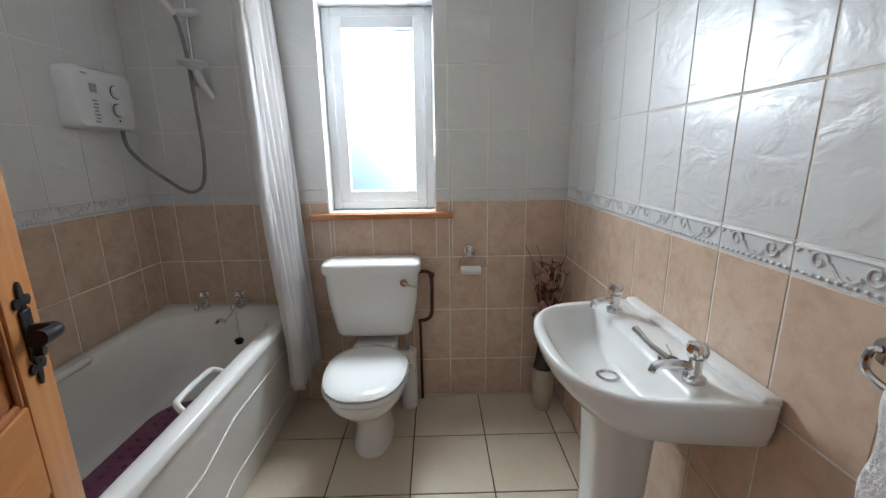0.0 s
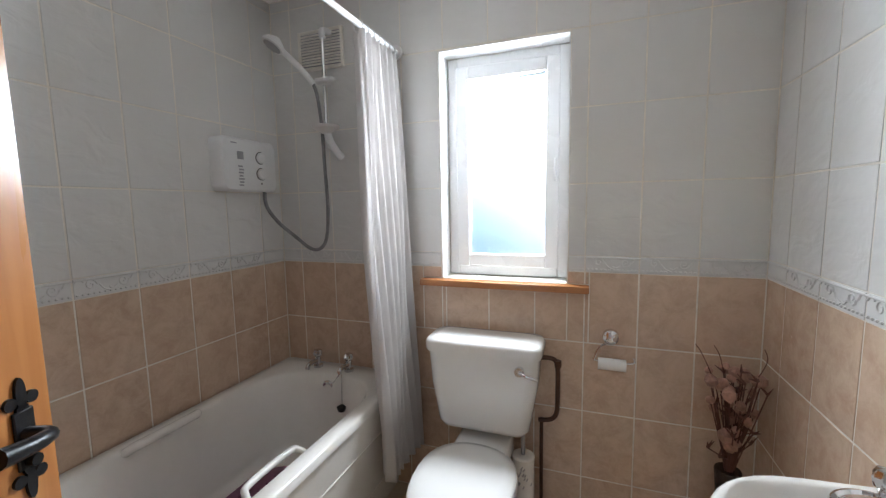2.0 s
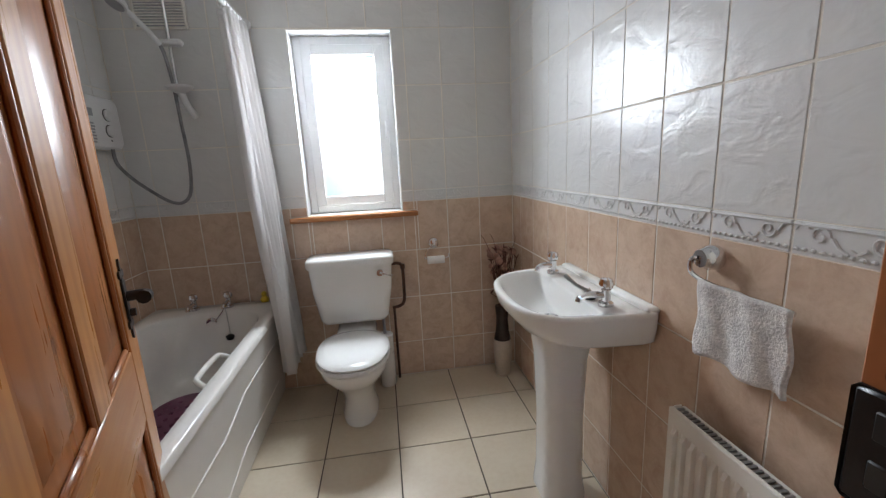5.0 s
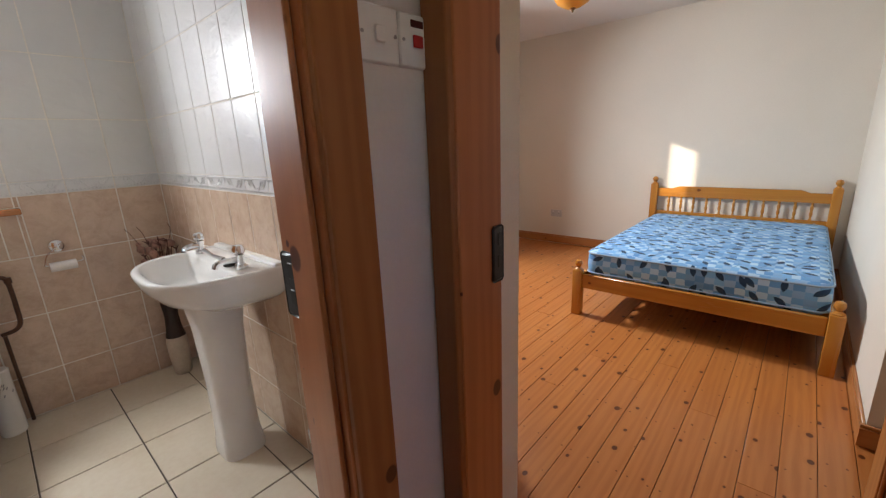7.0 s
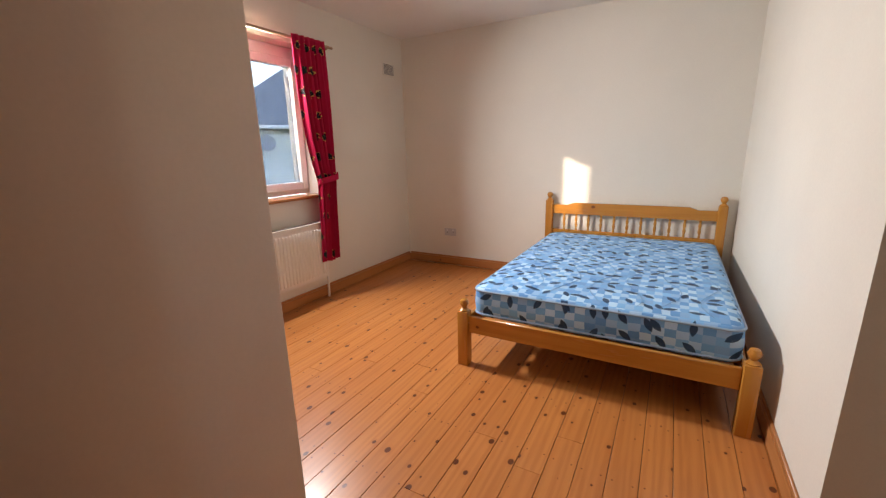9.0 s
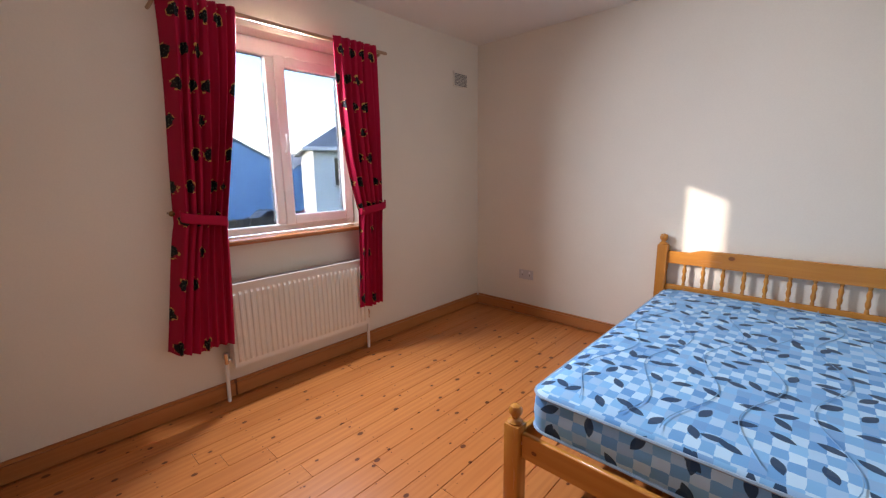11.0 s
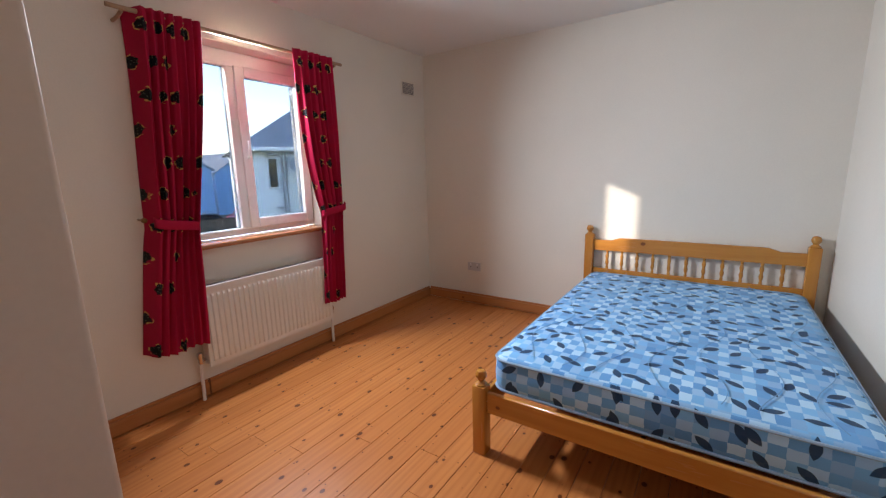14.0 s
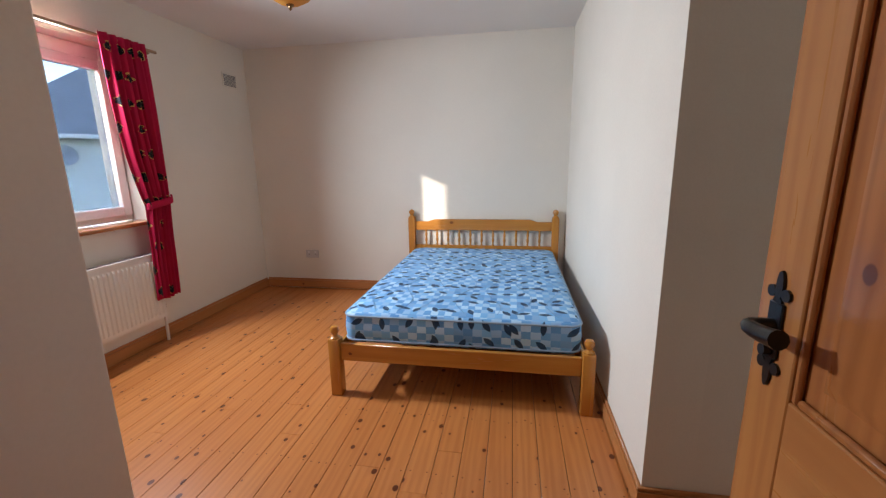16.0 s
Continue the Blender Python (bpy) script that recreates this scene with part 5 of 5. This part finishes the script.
for k in (0.93, 0.8, 0.62, 0.42, 0.2):
    nxt = []
    for p in rows[-1]:
        q = c0.lerp(Vector(p), k)
        q.z = mz1 + 0.006 + 0.006 * noise.noise(Vector((q.x * 5, q.y * 5, 1.0)))
        nxt.append(bm.verts.new(q))
    for i in range(N):
        f = bm.faces.new((last[i], last[(i + 1) % N], nxt[(i + 1) % N], nxt[i]))
        for lp in f.loops:
            lp[uvl].uv = (lp.vert.co.x, lp.vert.co.y)
    last = nxt
f = bm.faces.new(last)
for lp in f.loops:
    lp[uvl].uv = (lp.vert.co.x, lp.vert.co.y)
f = bm.faces.new(vr[0][::-1])
part("cover", bm, MATTRESS, mt, angle=75)
for z in (mz0 + 0.022, mz1 - 0.016):
    r_ = rrect((mx0 + mx1) / 2, (my0 + my1) / 2, (mx1 - mx0) / 2 + 0.001, (my1 - my0) / 2 + 0.001, 0.07, z, 8)
    part("piping", tube(r_ + [r_[0]], 0.006, 6), PIPING, mt)
quilt = bmesh.new()
for k in range(7):
    p = [(mx0 + 0.05 + 1.76 * i / 40, my0 + 0.12 + 0.18 * k + 0.05 * math.sin(i * 0.42 + k * 1.9), mz1 + 0.0112) for i in range(41)]
    tube(p, 0.0016, 4, quilt)
part("quilt_seam", quilt, SEAM, mt)

# curtains
pole = thing("curtain_pole", (2.79, 2.03, 2.13), "pale wooden curtain pole above the window", "curtain pole")
part("rod", tube([(2.10, 2.0, 2.138), (3.53, 2.0, 2.138)], 0.011, 10), POLE, pole)
for x in (2.16, 3.47):
    part("bracket", tube(smooth_path([(x, 2.118, 2.106), (x, 2.05, 2.111), (x, 2.0, 2.125)], 4), 0.009, 8), POLE, pole)


def bed_curtain(a0, a1, w0, w1, b0, b1, bottom, seed, flip, label):
    c = thing("curtain", ((a0 + a1) / 2, 2.02, 0.33), label, "curtain", group="bedroom window curtains")
    tie = 0.62

    def edge(v):
        if v < tie:
            k = (v / tie) ** (1.3 if flip else 2.2)
            return a0 + (w0 - a0) * k, a1 + (w1 - a1) * k
        k = ((v - tie) / (1 - tie)) ** 0.8
        return w0 + (b0 - w0) * k, w1 + (b1 - w1) * k

    def back(u):
        # the outer edge turns back to the wall
        k = max(0.0, (0.16 - (u if flip else 1 - u)) / 0.16)
        return 0.136 * k * k

    cloth("fabric", edge, lambda v: (0.011 + 0.009 * math.sin(math.pi * min(1, v * 1.3)) + 0.005 * v, 1.977 - 0.004 * v), 7, CRIMSON, c, back=back, nu=110, nv=60, along="x", width=0.62, drop=(2.162, bottom), seed=seed)
    z = 2.162 - (2.162 - bottom) * tie
    tb = bmesh.new()
    uvt = tb.loops.layers.uv.new("cloth")
    rows_ = []
    for zz, o in ((z - 0.026, 0.0), (z - 0.016, 0.004), (z + 0.016, 0.004), (z + 0.026, 0.0)):
        r_ = []
        for k in range(25):
            t = k / 24
            ang = math.pi * t
            x = (w0 + w1) / 2 - ((w1 - w0) / 2 + 0.002) * math.cos(ang)
            y = 1.985 - (0.040 + o) * math.sin(ang) ** 0.6
            lift = (0.05 * (1 - t) if flip else 0.05 * t)
            r_.append(tb.verts.new((x, y, zz + lift)))
        rows_.append(r_)
    for p, q in zip(rows_, rows_[1:]):
        for i in range(24):
            f = tb.faces.new((p[i], p[i + 1], q[i + 1], q[i]))
            for lp in f.loops:
                lp[uvt].uv = (10.0, 10.08)
    t_ = part("tieback", tb, CRIMSON, c, "crimson tieback")
    so = t_.modifiers.new("thickness", "SOLIDIFY")
    so.thickness = 0.004
    hx_ = w0 - 0.02 if flip else w1 + 0.02
    hk = lathe([(0.006, -0.06), (0.006, 0.0)], (hx_, 2.12, z + 0.06), 8, axis="y")
    lathe([(0.004, -0.082), (0.014, -0.075), (0.014, -0.062), (0.005, -0.055)], (hx_, 2.12, z + 0.06), 10, hk, axis="y")
    part("hook", hk, BRASS, c, "small brass tieback hook")


bed_curtain(2.190, 2.515, 2.150, 2.365, 2.04, 2.330, 0.392, 4, True, "crimson emblem curtain tied back beside the fixed pane")
bed_curtain(3.092, 3.48, 3.225, 3.45, 3.190, 3.415, 0.368, 9, False, "crimson emblem curtain tied back beside the opening pane")

v2 = thing("wall_vent", (4.47, 2.115, 2.06), "small beige air vent high on the wall", "air vent")
part("frame", box(4.372, 4.568, 2.112, 2.1195, 2.058, 2.186, 0.003), PLASTER, v2)
for i in range(9):
    z = 2.070 + 0.0115 * i
    part("slat", box(4.388, 4.552, 2.108, 2.1135, z, z + 0.006), GRILLE, v2)

so_ = thing("wall_socket", (4.725, 1.55, 0.34), "white double wall socket above the skirting", "wall socket")
part("plate", box(4.720, 4.7295, 1.48, 1.626, 0.34, 0.426, 0.003), SOCKET, so_)
for y in (1.515, 1.59):
    part("rocker", box(4.7165, 4.7195, y - 0.008, y + 0.008, 0.395, 0.415, 0.001), WHITE_PLASTIC, so_)
    part("pin_hole", box(4.7185, 4.7199, y - 0.003, y + 0.003, 0.374, 0.384), BLACK, so_)

lampx, lampy = 3.07, 0.67
cl = thing("ceiling_lamp", (lampx, lampy, 2.17), "amber glass bowl ceiling lamp with a brass finial", "ceiling lamp")
part("shade", lathe([(0.012, 2.195), (0.06, 2.205), (0.11, 2.235), (0.135, 2.275), (0.14, 2.29), (0.135, 2.29), (0.105, 2.24), (0.055, 2.212), (0.012, 2.203)], (lampx, lampy, 0), 28), SHADE, cl, "amber glass bowl", 60)
part("finial", lathe([(0.003, 2.168), (0.009, 2.176), (0.012, 2.186), (0.022, 2.193), (0.022, 2.198)], (lampx, lampy, 0), 14), BRASS, cl)
part("stem", tube([(lampx, lampy, 2.197), (lampx, lampy, 2.44)], 0.007, 8), BRASS, cl)
part("ceiling_rose", lathe([(0.05, CEILING), (0.048, CEILING - 0.012), (0.02, CEILING - 0.03)], (lampx, lampy, 0), 20), BRASS, cl)

# ---- outside ----
GZ = -2.7
wall("ground", [(-300, 400, 2.6, 600, GZ - 0.3, GZ)], GRASS, "grass and gardens beyond the house", "ground")
wall("road", [(-60, 90, 27, 36, GZ - 0.1, GZ + 0.01)], TARMAC, "tarmac road with parked cars", "road")


def gable_house(name, x0, x1, y0, y1, eave, ridge, render, label, hip=0.0):
    root = thing(name, ((x0 + x1) / 2, y0, GZ), label, "house")
    xm = (x0 + x1) / 2
    e, r = GZ + eave, GZ + ridge
    ym = (y0 + y1) / 2
    if hip:
        bm = box(x0, x1, y0, y1, GZ, e)
        part("wall", bm, render, root)
        o = 0.35
        rb = bmesh.new()
        b4 = [rb.verts.new(p) for p in ((x0 - o, y0 - o, e), (x1 + o, y0 - o, e), (x1 + o, y1 + o, e), (x0 - o, y1 + o, e))]
        t2 = [rb.verts.new((x0 + hip, ym, r)), rb.verts.new((x1 - hip, ym, r))]
        for f in ((b4[0], b4[1], t2[1], t2[0]), (b4[1], b4[2], t2[1]), (b4[2], b4[3], t2[0], t2[1]), (b4[3], b4[0], t2[0]), (b4[3], b4[2], b4[1], b4[0])):
            rb.faces.new(f)
        part("roof", rb, SLATE, root)
        part("gutter", box(x0 - o - 0.05, x1 + o, y0 - o - 0.12, y0 - o, e - 0.12, e + 0.02, 0.02), PVC, root)
    else:
        sec = [(x0, GZ), (x1, GZ), (x1, e), (xm, r), (x0, e)]
        part("wall", loft([[(x, y, z) for x, z in sec] for y in (y0, y1)]), render, root)
        for s in (-1, 1):
            xe = xm + s * ((x1 - x0) / 2 + 0.25)
            ze = e - 0.25 * (r - e) / ((x1 - x0) / 2)
            part("roof", loft([[(xm, y, r), (xm, y, r + 0.18), (xe, y, ze + 0.18), (xe, y, ze)] for y in (y0 - 0.15, y1 + 0.15)]), SLATE, root)
    return root


gable_house("house", 10.3, 20.9, 38.5, 48.5, 4.75, 7.5, RENDER_SHADE_BLUE, "rendered gable house beyond the road, its shade coloured blue")
gable_house("house", 24.0, 31.0, 44.0, 54.0, 4.4, 6.6, RENDER_SHADE_BLUE, "smaller gable house behind the road, its shade coloured blue")
wh = gable_house("house", 9.87, 21.0, 14.2, 22.0, 5.05, 7.9, RENDER_WHITE, "white rendered house with a hipped slate roof", hip=3.9)
w_ = part("window", box(10.60, 10.98, 14.12, 14.2, GZ + 3.55, GZ + 4.73, 0.02), PVC, wh)
part("pane", box(10.65, 10.93, 14.10, 14.125, GZ + 3.62, GZ + 4.66), DARK_GLASS, w_)
pp = tube([(11.12, 14.08, GZ + 0.3), (11.12, 14.08, GZ + 4.75), (10.6, 13.98, GZ + 4.85)], 0.04, 8)
tube([(11.26, 14.08, GZ + 0.3), (11.26, 14.08, GZ + 4.8)], 0.04, 8, pp)
tube([(10.75, 14.08, GZ + 2.84), (11.26, 14.08, GZ + 2.80)], 0.04, 8, pp)
part("drainpipe", pp, GREY_PLASTIC, wh)
wh.location, wh.rotation_euler = (14.888, 11.734, GZ), (0, 0, radians(-25))
ds = lathe([(0.02, 0.10), (0.24, 0.03), (0.33, -0.03), (0.335, -0.04), (0.2, 0.0), (0.01, 0.05)], (0, 0, 0), 20, axis="y")
ds.transform(Matrix.Translation((11.35, 13.0, GZ + 4.42)) @ Euler((radians(-20), 0, radians(-30))).to_matrix().to_4x4())
dish_ = thing("satellite_dish", (11.35, 13.2, GZ + 4.1), "grey satellite dish on the white house", "satellite dish")
part("bowl", ds, GREY_PLASTIC, dish_)
part("arm", tube([(11.35, 13.03, GZ + 4.42), (11.47, 13.4, GZ + 4.3)], 0.025, 6), GREY_PLASTIC, dish_)

# bathroom window looks on a shaded house wall, unseen bulk sized to block sun
gable_house("house", -15.0, -1.0, 6.5, 14.5, 5.0, 8.4, RENDER_SHADE_BLUE, "unseen house close behind the frosted pane, made tall to block the sun")


def tree(x, y, h, seed):
    root = thing("tree", (x, y, GZ), "bare winter tree with fine brown twigs", "tree")
    rt = random.Random(seed)
    tr_, tw_ = bmesh.new(), bmesh.new()
    tube([(x, y, GZ), (x + 0.1, y, GZ + h * 0.3), (x, y + 0.1, GZ + h * 0.6)], 0.1, 8, tr_, radii=[0.2, 0.14, 0.08])
    for i in range(16):
        a, z0_ = rt.uniform(0, 6.28), rt.uniform(0.3, 0.6)
        l = rt.uniform(0.25, 0.5) * h
        p0 = Vector((x, y, GZ + h * z0_))
        p1 = p0 + Vector((math.cos(a) * l * 0.5, math.sin(a) * l * 0.5, l * 0.7))
        tube([p0, p0.lerp(p1, 0.5) + Vector((0, 0, 0.1)), p1], 0.03, 5, tr_, radii=[0.06, 0.04, 0.015])
        for k in range(40):
            q = p0.lerp(p1, rt.uniform(0.3, 1.0))
            d = Vector((rt.uniform(-1, 1), rt.uniform(-1, 1), rt.uniform(-0.2, 1))) * rt.uniform(0.3, 0.8)
            tube([q, q + d], 0.01, 3, tw_, radii=[0.02, 0.005])
    part("trunk", tr_, LEAF, root)
    tagged(part("crown", tw_, LEAF, root), kind="stuff")


tree(27.5, 40.5, 6.0, 1)
tree(24.2, 37.5, 5.0, 2)
tree(21.0, 33.0, 4.5, 3)


def car(x, y, paint, label):
    root = thing("car", (x, y, GZ + 0.01), label, "car", group="parked cars")
    z = GZ + 0.01
    prof = [(-2.0, 0.35), (2.0, 0.35), (2.05, 0.7), (1.2, 0.9), (0.7, 1.4), (-1.0, 1.45), (-1.7, 0.95), (-2.05, 0.85)]
    part("body", loft([[(x + a, y + s * w, z + b) for a, b in prof] for s, w in ((-1, 0.85), (1, 0.85))]), paint, root)
    part("glass", loft([[(x + a, y + s * 0.86, z + b) for a, b in ((-1.45, 0.95), (1.05, 0.95), (0.62, 1.33), (-0.95, 1.37))] for s in (-1, 1)]), DARK_GLASS, root)
    for a in (-1.25, 1.3):
        for s in (-1, 1):
            part("wheel", lathe([(0.31, -0.1), (0.31, 0.1)], (x + a, y + s * 0.8, z + 0.31), 16, axis="y"), BLACK, root)


car(16.0, 31.0, CAR_GREY, "grey parked car on the road")
car(20.5, 31.5, CAR_RED, "red parked car on the road")
car(27.0, 33.0, CAR_RED, "red parked car on the road")
fence = thing("fence", (20.0, 25.0, GZ), "grey timber garden fence", "fence")
for i in range(60):
    part("board", box(8 + i * 0.4, 8.36 + i * 0.4, 25.0, 25.04, GZ, GZ + 1.5), TIMBER, fence)

# ---- tiles and floorboards ----
TILE_W, TILE_H, T = 0.204, 0.303, 0.009
GAP = 0.0056
TAN_TOP = 1.138
BORDER_H = 0.066
mesh_cache = {}


def tile_mesh(w, h, material, name):
    key = (round(w, 4), round(h, 4), material.name)
    if key not in mesh_cache:
        mesh_cache[key] = finish(box(-w / 2, w / 2, -T / 2, T / 2, -h / 2, h / 2, 0.0012), name, material)
    return mesh_cache[key]


def border_mesh(w):
    key = (round(w, 4), "border")
    if key in mesh_cache:
        return mesh_cache[key]
    h = BORDER_H
    bm = box(-w / 2, w / 2, -T / 2, T / 2, -h / 2, h / 2, 0.001)
    y = -T / 2 - 0.001
    n = max(1, round(w / 0.016))
    for i in range(n):
        x = -w / 2 + (i + 0.5) * w / n
        lathe([(0.001, -0.005), (0.0042, -0.0025), (0.0042, 0.0025), (0.001, 0.005)], (x, y, -h / 2 + 0.011), 6, bm, axis="x")
    tube([(-w / 2, y, h / 2 - 0.006), (w / 2, y, h / 2 - 0.006)], 0.004, 6, bm)
    for k, cxx in enumerate((-0.05, 0.05)):
        if abs(cxx) + 0.045 > w / 2:
            continue
        s = 1 if k == 0 else -1
        sp = []
        for i in range(15):
            a = i / 14 * 2.6 * math.pi
            r = 0.020 * (1 - i / 17)
            sp.append((cxx + r * math.cos(a) * 0.95, y, 0.008 + s * r * math.sin(a)))
        tube(sp, 0.004, 5, bm, radii=[0.0034 - 0.0012 * i / 14 for i in range(15)])
        tube(smooth_path([(cxx + 0.024, y, 0.008), (cxx + 0.036, y, 0.008 - s * 0.018), (cxx + 0.052, y, 0.004 - s * 0.022)], 3), 0.003, 5, bm)
        tube(smooth_path([(cxx - 0.02, y, 0.008 + s * 0.012), (cxx - 0.034, y, 0.008 + s * 0.022), (cxx - 0.046, y, 0.004 + s * 0.012)], 3), 0.003, 5, bm)
    me = finish(bm, "border_tile", BORDER)
    mesh_cache[key] = me
    return me


def put_piece(name, me, parent, m):
    ob = new(name, me)
    ob.parent = parent
    ob.matrix_basis = BASE[parent].inverted() @ m
    return ob


def spans(lo, hi, joint, step):
    """Tile spans between lo and hi with joints at joint + k * step."""
    k = math.ceil((lo - joint) / step + 1e-6)
    cuts = [lo] + [joint + i * step for i in range(k, k + 400) if lo + 0.012 < joint + i * step < hi - 0.012] + [hi]
    return list(zip(cuts, cuts[1:]))


def tile_wall(parent, lo, hi, joint, place, holes=()):
    rows = [(a, b, TAN, "tile") for a, b in spans(0.0, TAN_TOP, TAN_TOP, TILE_H)]
    rows.append((TAN_TOP, TAN_TOP + BORDER_H, None, "border_tile"))
    rows += [(a, b, WHITE_TILE, "tile") for a, b in spans(TAN_TOP + BORDER_H, CEILING, WHITE_ROW, TILE_H)]
    for z0, z1, material, nm in rows:
        for s0, s1 in spans(lo, hi, joint, TILE_W):
            pieces = [(s0, s1, z0, z1)]
            for h0, h1, hz0, hz1 in holes:
                left = []
                for a, b, c, d in pieces:
                    if b <= h0 or a >= h1 or d <= hz0 or c >= hz1:
                        left.append((a, b, c, d))
                        continue
                    if a < h0:
                        left.append((a, h0, c, d))
                    if b > h1:
                        left.append((h1, b, c, d))
                    m0, m1 = max(a, h0), min(b, h1)
                    if c < hz0:
                        left.append((m0, m1, c, hz0))
                    if d > hz1:
                        left.append((m0, m1, hz1, d))
                pieces = left
            for a, b, c, d in pieces:
                if b - a < 0.012 or d - c < 0.012:
                    continue
                if material is None and d - c < BORDER_H - 0.002:
                    me = tile_mesh(b - a - GAP, d - c - GAP, BORDER, "border_tile")
                else:
                    me = border_mesh(b - a - GAP) if material is None else tile_mesh(b - a - GAP, d - c - GAP, material, nm)
                put_piece(nm, me, parent, place((a + b) / 2, (c + d) / 2))


H = T / 2
tile_wall(W_N_BATH, BX0, BX1, 0.281, lambda s, z: pose(s, BY1 + H, z), holes=((-0.555, 0.008, 1.052, 2.10), (-0.650, 0.095, 1.050, 1.083)))
tile_wall(W_W_BATH, BY0, BY1, 1.571, lambda s, z: pose(BX0 - H, s, z, 0, 0, 90))
tile_wall(W_E_BATH, BY0, BY1, RIGHT_JOINT, lambda s, z: pose(BX1 + H, s, z, 0, 0, -90))

FT = 0.356
for x0, x1 in spans(BX0, BX1, 0.234, FT):
    for y0, y1 in spans(-0.215, BY1, 1.412, FT):
        key = (round(x1 - x0, 3), round(y1 - y0, 3))
        if key not in mesh_cache:
            mesh_cache[key] = finish(box(-(x1 - x0) / 2 + 0.003, (x1 - x0) / 2 - 0.003, -(y1 - y0) / 2 + 0.003, (y1 - y0) / 2 - 0.003, -0.012, 0.0, 0.0015), "floor_tile", FLOOR_TILE)
        put_piece("floor_tile", mesh_cache[key], FLOOR_BATH, pose((x0 + x1) / 2, (y0 + y1) / 2, 0))

rb = random.Random(4)
y = -1.8701
i = 0
while y < RY1:
    w = BOARD_W
    y1 = min(y + w, RY1)
    xs = [0.60 if (-1.05 < y < -0.30) else RX0, RX1]
    if y > 0.22:
        xs[0] = 1.36
    if y1 < RY0:
        xs[1] = 2.25
    cuts = [xs[0]]
    if rb.random() < 0.55:
        cuts.append(rb.uniform(xs[0] + 0.5, xs[1] - 0.5))
    cuts.append(xs[1])
    for a, b in zip(cuts, cuts[1:]):
        dz = rb.uniform(-0.0012, 0.0)
        me = finish(box(-(b - a) / 2 + 0.0006, (b - a) / 2 - 0.0006, -(y1 - y) / 2 + 0.0011, (y1 - y) / 2 - 0.0011, -0.02, 0.0, 0.0012), "floorboard", BOARD)
        put_piece("floorboard", me, FLOOR_BED, pose((a + b) / 2, (y + y1) / 2, dz))
    y = y1
